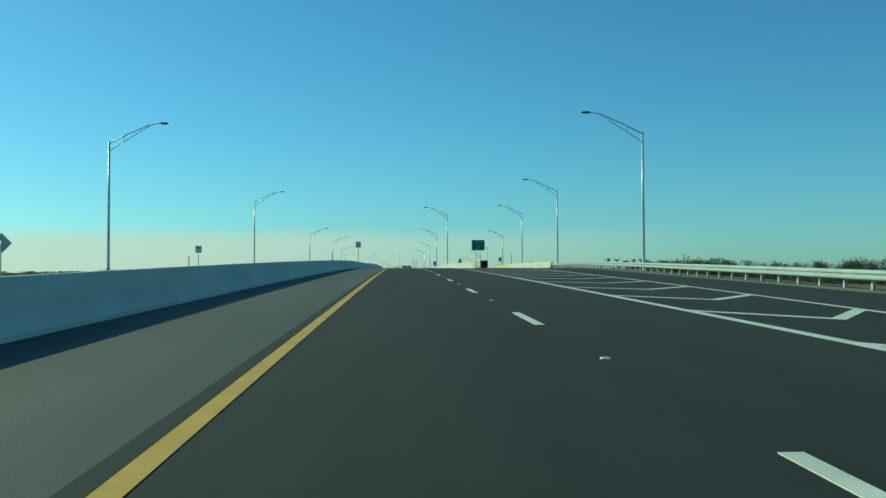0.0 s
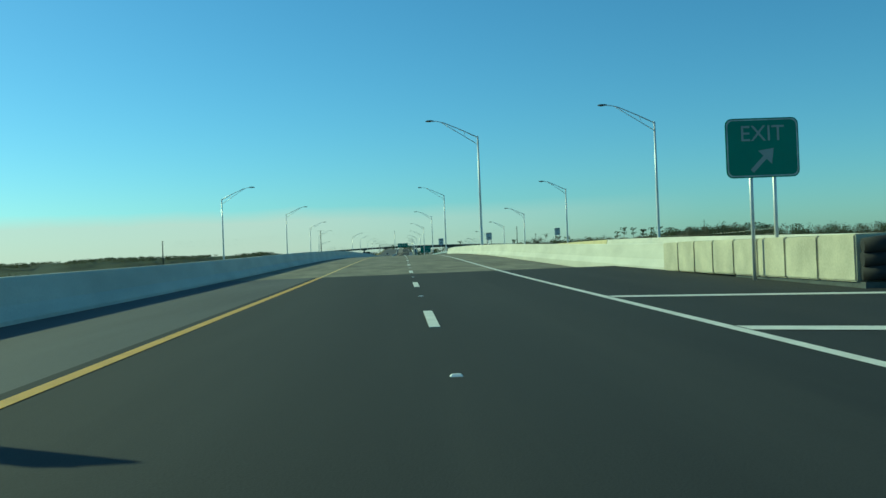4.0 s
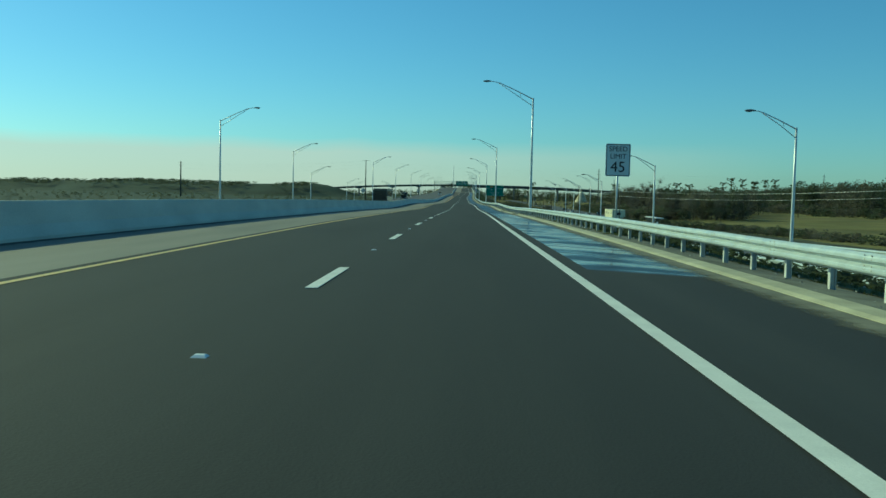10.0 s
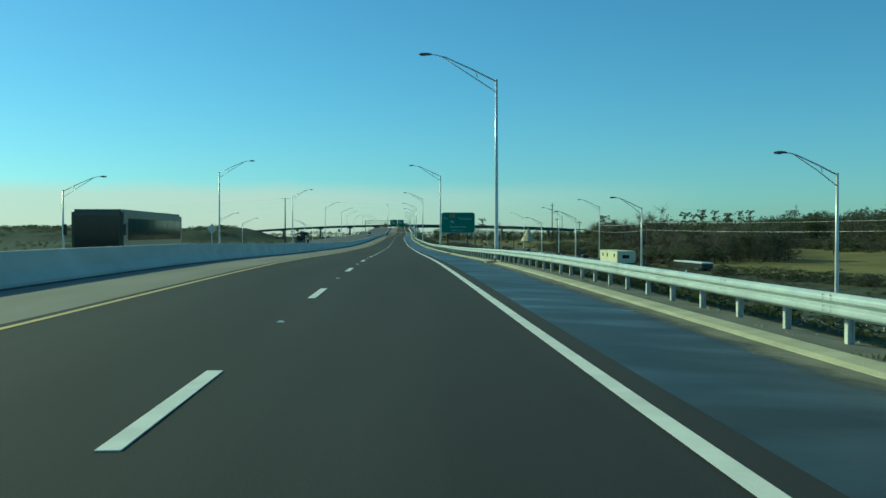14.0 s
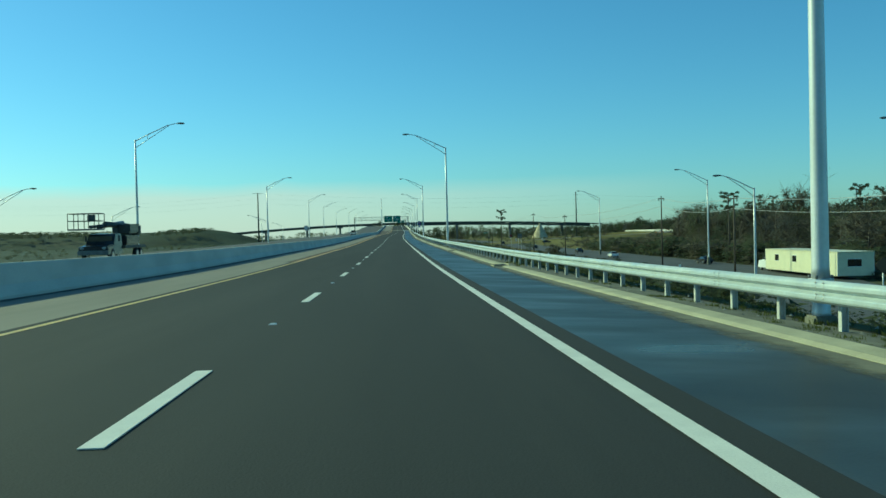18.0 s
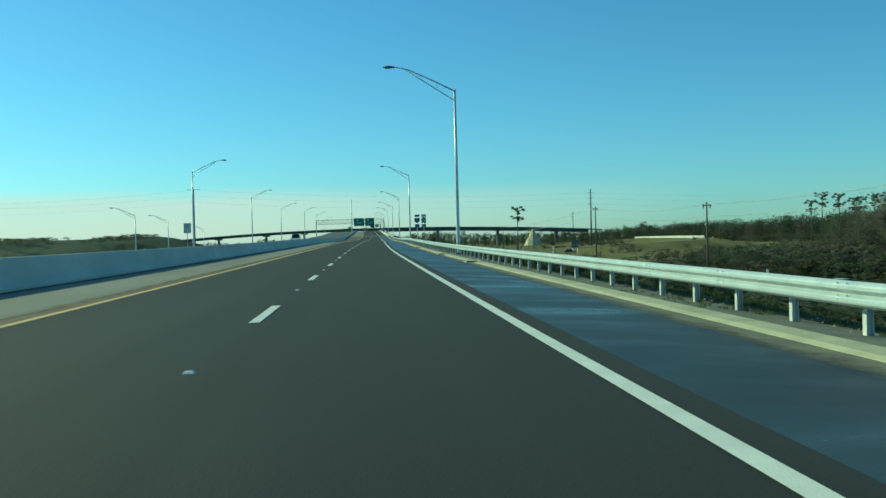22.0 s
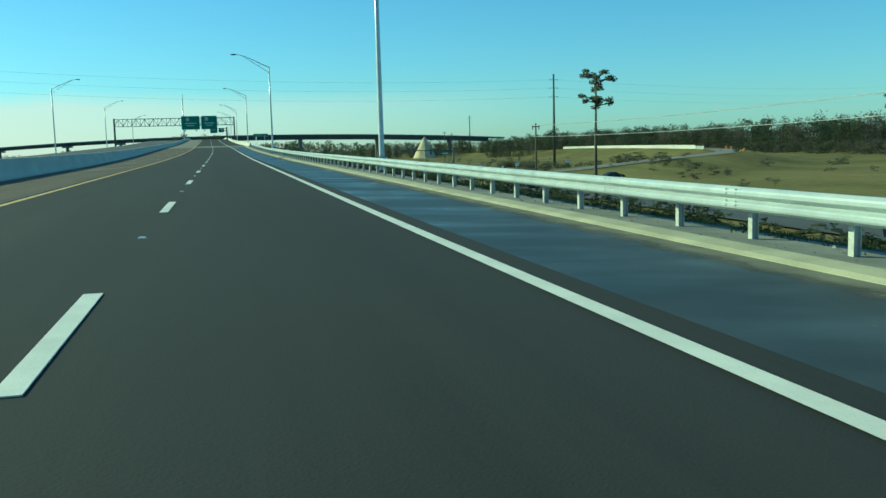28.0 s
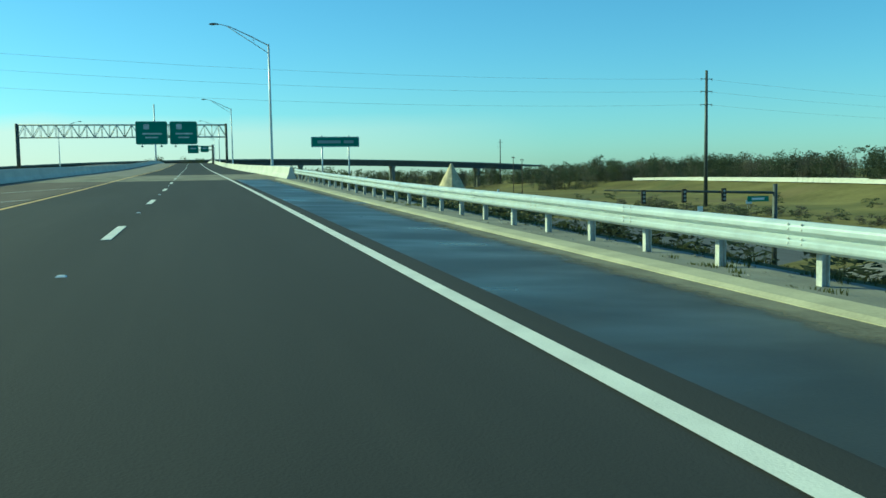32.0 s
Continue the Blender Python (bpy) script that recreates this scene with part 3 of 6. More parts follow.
setting("median_barrier", sweep(bmesh.new(), lambda s: [(u, h if h > 0 else -1.3) for u, h in barrier_profile(-7.28 + med(s), 0.84)], -300, 1500, 5, close=True), CONCRETE, "pale concrete median safety barrier in shade", "barrier")
setting("bridge_barrier", sweep(bmesh.new(), lambda s: barrier_profile(6.5 + (1.75 * max(0, (195 - s) / 50) if s < 195 else 0), 0.86, -1), 138, 251, 4, close=True), CONCRETE, "sunlit pale concrete bridge barrier", "barrier")
setting("bridge_barrier_2", sweep(bmesh.new(), barrier_profile(7.0, 0.76, -1), 1012, 1500, 8, close=True), CONCRETE, "sunlit pale concrete bridge barrier on the rise", "barrier")
for nm, s0, s1, mat, lab in (("ramp_barrier", 136, 206, CONCRETE, "pale sunlit concrete barrier along the exit ramp"), ("ramp_barrier_2", 206.3, 262, TAN, "tan concrete barrier along the ramp bridge")):
    bm = bmesh.new()
    rows = []
    for i in range(13):
        s = s0 + (s1 - s0) * i / 12
        u, z = table(RAMP_EDGE, s), ramp_z(s) * min(1, max(0, (s - 150) / 60)) + zr(s) * (1 - min(1, max(0, (s - 150) / 60)))
        rows.append([bm.verts.new((xr(s) + u - a, s, z + b)) for a, b in ((0, -0.6), (0, 0.1), (-0.2, 0.9), (-0.4, 0.9), (-0.55, -0.6))])
    for a, b in zip(rows, rows[1:]):
        for k in range(5):
            bm.faces.new((a[k], a[(k + 1) % 5], b[(k + 1) % 5], b[k]))
    bm.faces.new(rows[0])
    bm.faces.new(rows[-1][::-1])
    bmesh.ops.recalc_face_normals(bm, faces=bm.faces)
    setting(nm, bm, mat, lab, "barrier")

# ---- paint ----
setting("edge_line", up_facing(sweep(bmesh.new(), strip(3.37, 3.53, 0.006), 60, 1500, 6)), WHITE_LINE, "solid white edge line", "road marking")
setting("edge_line_2", up_facing(sweep(bmesh.new(), strip(3.35, 3.58, 0.006), -300, 60, 6)), WHITE_LINE, "solid white line along the gore", "road marking")
setting("median_line", up_facing(sweep(bmesh.new(), strip(-3.67, -3.50, 0.006), -300, DECK0, 6)), YELLOW_LINE, "solid yellow line beside the median shoulder", "road marking")
setting("median_line_2", up_facing(sweep(bmesh.new(), strip(-3.64, -3.51, 0.006), DECK0, 560, 6)), YELLOW_PALE, "worn pale yellow line beside the median shoulder", "road marking")
setting("median_line_3", up_facing(sweep(bmesh.new(), strip(-3.66, -3.51, 0.006), 560, 1500, 6)), YELLOW_DEEP, "deep yellow line beside the rust-brown strip", "road marking")
setting("ramp_line", up_facing(sweep(bmesh.new(), lambda s: [(table(RAMP_LINE, s) - 0.09, 0.006), (table(RAMP_LINE, s) + 0.09, 0.006)], -60, 146, 6)), WHITE_LINE, "white line at the exit lane's edge", "road marking")
dash_bm = box(bmesh.new(), -0.075, 0.075, 0, 3.05, -0.002, 0.006)
dash_me = bpy.data.meshes.new("lane_dash")
dash_bm.to_mesh(dash_me)
dash_me.materials.append(WHITE_LINE)
stud_bm = bmesh.new()
bmesh.ops.create_cube(stud_bm, size=1.0)
for v in stud_bm.verts:
    v.co = Vector((v.co.x * (0.11 if v.co.z < 0 else 0.07), v.co.y * (0.10 if v.co.z < 0 else 0.05), 0.008 + v.co.z * 0.018))
stud_me = bpy.data.meshes.new("road_stud")
stud_bm.to_mesh(stud_me)
stud_me.materials.append(SIGN_WHITE)
PHASE = 7.77
for k in range(-4, 105):
    s = PHASE + 12.19 * k
    if s > 1300:
        break
    m0, m1 = Vector((xr(s - 3.05), s - 3.05, zr(s - 3.05))), Vector((xr(s), s, zr(s)))
    d = (m1 - m0).normalized()
    piece("lane_dash", dash_me, road, Matrix.Translation(m0 + Vector((0, 0, 0.004))) @ Vector((0, 1, 0)).rotation_difference(d).to_matrix().to_4x4())
    piece("road_stud", stud_me, road, at(s + 4.6, 0.0))

# ---- gore chevrons ----
for k in range(-1, 16):
    s = 29.8 + 6.6 * k
    u1 = table(RAMP_LINE, s + 3)
    tip = 3.55 + (u1 - 3.55) * 0.5
    bm = bmesh.new()
    for (ua, sa), (ub, sb) in (((3.55, s + 2.4), (tip, s)), ((tip, s), (u1, s + 2.6))):
        bm.faces.new([bm.verts.new((xr(a) + u, a, zr(a) + 0.007)) for u, a in ((ua, sa), (ub, sb), (ub, sb + 0.5), (ua, sa + 0.5))])
    tagged(part("chevron", up_facing(bm), WHITE_LINE), "white chevron stripe painted in the gore", "road marking", "chevrons in the gore", "structure")

# rust-brown strip that widens beside the median ahead
setting("painted_median", up_facing(sweep(bmesh.new(), lambda s: [(-3.9 - 3.1 * min(1, max(0, (s - 760) / 90)) + med(s), 0.006), (-3.9, 0.006)], 760, 1012, 8)), BROWN_DIRT, "rust-brown paved strip beside the yellow line", "road marking")
for k in range(9):
    s = 880 + k * 14.0
    bm = bmesh.new()
    bm.faces.new([bm.verts.new((xr(a) + u, a, zr(a) + 0.011)) for u, a in ((-6.7, s), (-3.95, s + 7), (-3.95, s + 7.28), (-6.7, s + 0.28))])
    tagged(part("median_stripe", up_facing(bm), WHITE_LINE), "pale diagonal stripe on the brown strip", "road marking", "stripes on the brown strip", "structure")


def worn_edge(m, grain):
    """Lets a strip of dirt or dark colour thin out raggedly across its width, which its map runs over from 0 to 1."""
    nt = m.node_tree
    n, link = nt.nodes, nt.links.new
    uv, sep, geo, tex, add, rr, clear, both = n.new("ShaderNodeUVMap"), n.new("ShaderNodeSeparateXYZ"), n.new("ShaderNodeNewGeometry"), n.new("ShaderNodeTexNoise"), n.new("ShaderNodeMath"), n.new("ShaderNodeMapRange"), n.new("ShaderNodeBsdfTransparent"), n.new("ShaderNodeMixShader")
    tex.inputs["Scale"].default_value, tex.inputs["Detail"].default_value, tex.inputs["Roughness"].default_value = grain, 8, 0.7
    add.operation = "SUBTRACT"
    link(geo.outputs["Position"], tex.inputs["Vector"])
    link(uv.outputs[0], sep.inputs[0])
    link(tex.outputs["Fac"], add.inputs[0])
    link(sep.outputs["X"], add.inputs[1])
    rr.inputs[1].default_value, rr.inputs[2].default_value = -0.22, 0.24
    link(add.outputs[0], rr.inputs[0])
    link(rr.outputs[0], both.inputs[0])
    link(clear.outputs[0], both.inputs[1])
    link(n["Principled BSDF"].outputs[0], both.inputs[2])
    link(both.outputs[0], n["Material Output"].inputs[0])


def dirt_strip(name, u0, u1, s0, s1, mat, label):
    """A strip of dirt or dark colour that lies thick at u0 and fades out at u1."""
    bm = up_facing(sweep(bmesh.new(), strip(min(u0, u1), max(u0, u1), 0.004, 2), s0, s1, 4))
    uv = bm.loops.layers.uv.new("map")
    for f in bm.faces:
        for l in f.loops:
            l[uv].uv = ((l.vert.co.x - xr(l.vert.co.y) - u0) / (u1 - u0), 0)
    setting(name, bm, mat, label, "dirt")


for m, grain in ((SILT, 1.6), (DIRT_DARK_EDGE, 2.2), (RUST, 1.2)):
    worn_edge(m, grain)
dirt_strip("kerb_silt", 6.22, 5.35, 258, 1012, SILT, "olive-brown silt washed along the kerb")
dirt_strip("barrier_dirt", 6.5, 5.5, 196, 251, DIRT_DARK_EDGE, "dark dirt and moss along the foot of the bridge barrier")
# dark strip, densest at the median barrier's foot, thinning out towards the lanes
dirt_strip("median_dark_edge", -7.28, -6.7, 252, 860, DIRT_DARK_EDGE, "dark ragged strip along the foot of the median barrier")
dirt_strip("rust_stain", -3.66, -4.5, 560, 790, RUST, "rust-brown stain beside the yellow line")

# the deck's end lies askew and ragged under the first asphalt
bm = bmesh.new()
rows = []
for i in range(47):
    u = -7.2 + 7.2 * i / 46
    e = max(DECK1 + 0.02, 252.2 - 1.75 * u * (1 if u > -3.8 else 0.9) + 0.5 * noise.noise(Vector((u * 1.3, 4, 0))) + 0.3 * noise.noise(Vector((u * 5, 9, 0))))
    rows.append([bm.verts.new((xr(q) + u, q, zr(q) + 0.003)) for q in (DECK1, (DECK1 + e) / 2, e)])
for p, q in zip(rows, rows[1:]):
    for k in range(2):
        bm.faces.new((p[k], q[k], q[k + 1], p[k + 1]))
setting("deck_end", up_facing(bm), DECK, "ragged end of the concrete deck against the asphalt", "bridge deck")

# expansion joints and cracks of the deck
for s in (184.0, 218.0):
    setting("deck_joint", up_facing(sweep(bmesh.new(), strip(-7.25, 6.48, 0.005), s - 0.05, s + 0.05, 0.1)), SEAM, "worn sealed joint across the deck", "joint")
for s in [203.75 + 9.15 * k for k in range(6)]:
    setting("barrier_joint", sweep(bmesh.new(), [(6.495, 0.08), (6.625, 0.34), (6.715, 0.84)], s, s + 0.03, 0.03), BLACKTOP_JOINT, "dark open joint in the bridge barrier", "joint")
# drain inlets in the kerb
for s in (354, 380.2, 433, 470, 549.8, 583, 641, 678.3, 694.5, 724, 779, 910.3):
    inlet = thing("drain_inlet", at(s, 6.30, 0.03), "concrete drain inlet with a dark grate in the kerb", "drain", "drain inlets")
    part("apron", box(bmesh.new(), -0.40, 0.30, -0.72, 0.72, -0.15, 0.02, 0.01), KERB, inlet)
    part("back_rim", box(bmesh.new(), 0.22, 0.30, -0.72, 0.72, 0.0, 0.075, 0.01), KERB, inlet)
    # no hollow here: the recess's shade is put into a flush black box
    part("dark_backing", box(bmesh.new(), -0.36, 0.20, -0.58, 0.58, 0.0, 0.024), RUBBER, inlet, "solid black backing painted as the shaded opening under the grate")
    bm = bmesh.new()
    for k in range(5):
        box(bm, -0.36, 0.19, -0.58 + k * 0.275, -0.52 + k * 0.275, 0.022, 0.036)
    for u in (-0.36, -0.10, 0.15):
        box(bm, u, u + 0.04, -0.58, 0.58, 0.022, 0.038)
    part("grate", bm, DARK_STEEL, inlet, "dark iron grate")


# ---- street lamps ----
def street_lamp(h=10.7, arm=4.29, rise=1.6, mat=POLE):
    """Tapered pole with a truss arm over the lanes towards -x and a cobra head."""
    lamp = thing("street_lamp", Matrix(), "tall grey aluminium street lamp with a truss arm over the lanes", "street lamp", "street lamps along the road")
    part("footing", box(bmesh.new(), -0.18, 0.18, -0.18, 0.18, -1.2, -0.10, 0.03), VERGE, lamp, "grey concrete footing")
    part("breakaway_base", tube(bmesh.new(), [(0, 0, -0.11), (0, 0, -0.06), (0, 0, 0.40)], [0.15, 0.14, 0.12], 4), mat, lamp)
    part("base_plate", box(bmesh.new(), -0.14, 0.14, -0.14, 0.14, 0.40, 0.44, 0.01), mat, lamp)
    for bx, by in ((-0.115, -0.115), (0.115, -0.115), (0.115, 0.115), (-0.115, 0.115)):
        part("bolt", tube(bmesh.new(), [(bx, by, 0.435), (bx, by, 0.49)], 0.018, 6), LAMP_GREY, lamp)
    part("pole", tube(bmesh.new(), [(0, 0, 0.44), (0, 0, 0.60), (0, 0, h * 0.5), (0, 0, h + 0.12)], [0.135, 0.123, 0.105, 0.075], 16), mat, lamp)
    e = (-arm + 0.5, 0, h + rise)
    part("arm", tube(bmesh.new(), [(0, 0, h), (-arm * 0.35, 0, h + rise * 0.46), (-arm * 0.72, 0, h + rise * 0.90), e, (-arm + 0.2, 0, h + rise)], [0.05, 0.045, 0.04, 0.032, 0.03], 8), mat, lamp)
    part("brace", tube(bmesh.new(), [(0, 0, h - 0.65), (-arm * 0.35, 0, h + rise * 0.20), (-arm * 0.76, 0, h + rise * 0.90)], 0.032, 8), mat, lamp)
    part("strut", tube(bmesh.new(), [(-arm * 0.3, 0, h + rise * 0.44), (-arm * 0.27, 0, h + rise * 0.14)], 0.022, 6), mat, lamp)
    bm = blob(bmesh.new(), (-arm - 0.05, 0, h + rise + 0.02), (0.42, 0.17, 0.10))
    for v in bm.verts:
        if v.co.z < h + rise - 0.03:
            v.co.z = h + rise - 0.03
    head = part("lamp_head", bm, LAMP_GREY, lamp, "dark grey cobra-head housing")
    part("lens", blob(bmesh.new(), (-arm - 0.15, 0, h + rise - 0.035), (0.22, 0.12, 0.05)), GLASS, head)
    return lamp


lamp = street_lamp()
lamp.matrix_basis = at(196.3, 6.95, 0.0)
for s, u in ((278.5, 7.83), (360.0, 7.94), (444.3, 7.68), (524.3, 7.94), (611.1, 7.57), (698.0, 7.62), (785.7, 7.72), (868.7, 7.98), (947.5, 7.62), (1030.0, 7.62)):
    copy_thing(lamp, at(s, u, -fall(u, s)))
for s, u, z in ((1108.6, 7.65, 3.6), (1190, 7.9, 5.0), (1272, 8.6, 5.5)):
    copy_thing(lamp, pose(xr(s) + u, s, z))
for s, u in ((82.8, 16.35), (136.6, 19.14), (188.7, 21.14)):
    copy_thing(lamp, pose(xr(s) + u, s, zr(s) - 0.2))
for s, u, z in ((-20, -25.5, 0), (88.5, -25.8, -0.31), (157.8, -25.4, -0.13), (243.7, -25.7, -1.73), (312.2, -25.3, -0.66), (380.8, -27.4, -0.84), (444.8, -30.8, -1.42), (511.1, -22.3, -0.55), (599.2, -22.9, 0.17), (682.4, -22.2, -0.15), (764.2, -22.8, -0.38), (846.8, -26.2, -0.15), (913.1, -26.7, -0.86), (995, -26, 0), (1075, -26, -0.6), (1160, -26, -2.6)):
    copy_thing(lamp, at(s, u, z, 180))
# side road and ramp lamps, lower down
ramp_lamp = street_lamp(8.6, 3.3, 1.25)
ramp_lamp.matrix_basis = pose(33.8, 590, -4.5 + sag(590))
for x, y, ztop in ((23.2, 240, 8.6), (23.3, 285, 7.1), (25.6, 340, 6.5), (26.2, 390.5, 5.6), (27.0, 440, 4.5), (29.8, 492, 4.3), (32.2, 543, 4.2)):
    copy_thing(ramp_lamp, pose(x, y, ztop - 8.6 + sag(y)))
for x, y in ((44.6, 580.0), (45.9, 636.2), (44.9, 699.3)):
    copy_thing(lamp, pose(x, y, -3.3 + sag(y)))
for x, y, z, turn in ((-35, 490, 6.1, 180), (-42.4, 613, 5.3, 180), (-46, 666, 5.0, 180), (-43, 815.5, 6.6, 0), (-48, 867, 6.8, 0), (-49.7, 925, 5.7, 0)):
    copy_thing(lamp, pose(x, y, z - 10.7 + sag(y), 0, 0, turn))


# ---- guardrails ----
W_BEAM = [(d, h - 0.05) for d, h in ((0.0, 0.388), (0.03, 0.392), (0.074, 0.425), (0.083, 0.448), (0.083, 0.488), (0.072, 0.503), (0.010, 0.533), (0.0, 0.544), (0.010, 0.555), (0.072, 0.585), (0.083, 0.600), (0.083, 0.640), (0.074, 0.663), (0.03, 0.696), (0.0, 0.70))]
pbm = bmesh.new()
box(pbm, -0.075, -0.062, -0.045, 0.045, -0.6, 0.585)
box(pbm, 0.012, 0.022, -0.045, 0.045, -0.6, 0.585)
box(pbm, -0.062, 0.012, -0.006, 0.006, -0.6, 0.585)
POST_ME = bpy.data.meshes.new("post")
pbm.to_mesh(POST_ME)
POST_ME.materials.append(POST)
bbm = box(bmesh.new(), -0.20, -0.077, -0.06, 0.06, 0.345, 0.61, 0.006)
BLOCK_ME = bpy.data.meshes.new("blockout")
bbm.to_mesh(BLOCK_ME)
BLOCK_ME.materials.append(DARK_STEEL)
bolt_bm = blob(bmesh.new(), (-0.218, 0, 0.54), (0.012, 0.022, 0.022), seg=1)
BOLT_ME = bpy.data.meshes.new("bolt")
bolt_bm.to_mesh(BOLT_ME)
BOLT_ME.materials.append(DARK_STEEL)


splice_bm = bmesh.new()
for z, d in ((0.418, 0.083), (0.470, 0.080), (0.565, 0.080), (0.620, 0.083)):
    for y in (-0.11, 0.11):
        blob(splice_bm, (-0.207 - d, y, z), (0.012, 0.020, 0.016), seg=1)
SPLICE_ME = bpy.data.meshes.new("splice")
splice_bm.to_mesh(SPLICE_ME)
SPLICE_ME.materials.append(POST)


def guardrail(s0, s1, u, side=1, label="galvanised steel W-beam guardrail on steel posts", line=None, height=None, detail=True):
    """A run of guardrail whose posts stand at u, its beam towards the lanes."""
    u_at = line or (lambda s: u)
    z_at = height or (lambda s, q: zr(s) + fall(q, s))
    rail = thing("guardrail", Matrix(), label, "guardrail", "guardrail runs")
    bm = bmesh.new()
    n = round((s1 - s0) / 3.81)
    rows = []
    for i in range(n + 1):
        s = s0 + 3.81 * i
        q = u_at(s)
        z = z_at(s, q) + 0.01 * noise.noise(Vector((s * 0.3, 0, 0)))
        dx = 0.012 * noise.noise(Vector((s * 0.21, 5, 0)))
        prof = [(-0.205 - d, h) for d, h in W_BEAM] + [(-0.200 - d, h) for d, h in reversed(W_BEAM)]
        rows.append([bm.verts.new((xr(s) + q + dx + side * d, s, z + h)) for d, h in prof])
    m = len(rows[0])
    for a, b in zip(rows, rows[1:]):
        for k in range(m):
            bm.faces.new((a[k], a[(k + 1) % m], b[(k + 1) % m], b[k]))
    bmesh.ops.recalc_face_normals(bm, faces=bm.faces)
    beam = part("beam", bm, STEEL, rail)
    for i in range(1, n if detail else 0):
        s = s0 + 3.81 * i + 0.12
        q = u_at(s)
        piece("splice", SPLICE_ME, beam, pose(xr(s) + q, s, z_at(s, q)))
    for i in range(2 * n + 1):
        s = s0 + 1.905 * i
        q = u_at(s)
        m4 = pose(xr(s) + q, s, z_at(s, q), 0, 0, 0 if side > 0 else 180)
        p = piece("post", POST_ME, rail, m4)
        piece("blockout", BLOCK_ME, p, Matrix())
        if detail:
            piece("bolt", BOLT_ME, p, Matrix())
    return rail


for a in range(4):
    guardrail(252.5 + a * 190.5, 252.5 + (a + 1) * 190.5 - (3.81 if a == 3 else 0), 7.64)
guardrail(-20, 135, 0, label="galvanised steel guardrail on the outer side of the exit lane", line=lambda s: table(RAMP_EDGE, s) + 0.5, height=lambda s, q: zr(s), detail=False)
guardrail(256, 343, 0, label="galvanised steel guardrail on the inner side of the ramp", line=lambda s: table(RAMP_U, s) - 5.2, height=lambda s, q: ramp_z(s), detail=False)
guardrail(263, 440, 0, label="galvanised steel guardrail on the outer side of the ramp", line=lambda s: table(RAMP_U, s) + 4.6, height=lambda s, q: ramp_z(s), detail=False)

# small white reflectors on the rail
refl = box(bmesh.new(), -0.022, 0.022, -0.006, 0.006, 0.0, 0.055, 0.004)
REFL_ME = bpy.data.meshes.new("reflector")
refl.to_mesh(REFL_ME)
REFL_ME.materials.append(SIGN_WHITE)
for k in range(48):
    s = 270.0 + 15.24 * k
    ob = new("rail_reflector", REFL_ME)
    ob.matrix_basis = at(s, 7.40, 0.62 + 0.02)
    tagged(ob, "small white reflector clipped on the guardrail's top", "reflector", "rail reflectors")

# crash cushion at the nose of the gore
cushion = thing("crash_cushion", at(130.6, 8.55), "sand-coloured crash cushion with a dark battered nose at the gore", "crash cushion")
for k in range(8):
    part("fender_panel", box(bmesh.new(), -0.5, 0.5, 0.3 + k * 1.55, 1.8 + k * 1.55, 0.12, 1.02 - 0.01 * (k % 2), 0.03), CUSHION, cushion)
bm = bmesh.new()
for k in range(3):
    tube(bm, [(-0.44, 0.18 - 0.03 * k, 0.28 + 0.26 * k), (0.0, 0.02 + 0.05 * (k % 2), 0.30 + 0.26 * k), (0.44, 0.20, 0.27 + 0.27 * k)], [0.14, 0.17, 0.13], 10)
part("nose", bm, RUBBER, cushion, "dark crumpled nose cover")
part("skid", box(bmesh.new(), -0.42, 0.42, 0.1, 6.6, 0.0, 0.12), DARK_STEEL, cushion)


# ---- signs ----
def sign_post(sign, x, z0, z1, y=0.06, r=0.045, mat=POLE):
    part("post", tube(bmesh.new(), [(x, y, z0), (x, y, z1)], r, 10), mat, sign)


def face(sign, w, h, x, z, mat, border=None, name="panel", corner=0.08, rim=0.03, depth=0.02):
    """A sign blank with, if wanted, a border line inside its edge."""
    p = part(name, panel(bmesh.new(), w, h, depth, corner), mat, sign)
    p.location = (x, 0, z)
    if border:
        bm = bmesh.new()
        for a, b in ((w - 2 * rim, h - 2 * rim), (w - 2 * rim - 0.05, h - 2 * rim - 0.05)):
            pts = []
            c = max(0.01, corner - rim)
            for cx, cz, a0 in ((a / 2 - c, b / 2 - c, 0), (-a / 2 + c, b / 2 - c, 90), (-a / 2 + c, -b / 2 + c, 180), (a / 2 - c, -b / 2 + c, 270)):
                pts += [(cx + c * math.cos(radians(a0 + 22.5 * k)), cz + c * math.sin(radians(a0 + 22.5 * k))) for k in range(5)]
            if not bm.verts:
                outer = [bm.verts.new((q[0], -0.006, q[1])) for q in pts]
            else:
                inner = [bm.verts.new((q[0], -0.006, q[1])) for q in pts]
        for k in range(len(outer)):
            bm.faces.new((outer[k - 1], outer[k], inner[k], inner[k - 1]))
        part("border", bm, border, p)
    return p


def bars(p, mat, rows):
    """Plain bars in place of writing that cannot be read: x, z, width, height."""
    for x, z, w, h in rows:
        q = part("marking", box(bmesh.new(), -w / 2, w / 2, -0.010, -0.004, -h / 2, h / 2), mat, p)
        q.location = (x, 0, z)


def arrow(p, x, z, size, turn, mat):
    bm = bmesh.new()
    pts = ((-0.07, -0.5), (0.07, -0.5), (0.07, 0.1), (0.3, 0.1), (0, 0.5), (-0.3, 0.1), (-0.07, 0.1))
    a = radians(turn)
    f = [bm.verts.new(((px * math.cos(a) + pz * math.sin(a)) * size, -0.008, (-px * math.sin(a) + pz * math.cos(a)) * size)) for px, pz in pts]
    bm.faces.new(f)
    q = part("arrow", bm, mat, p)
    q.location = (x, 0, z)


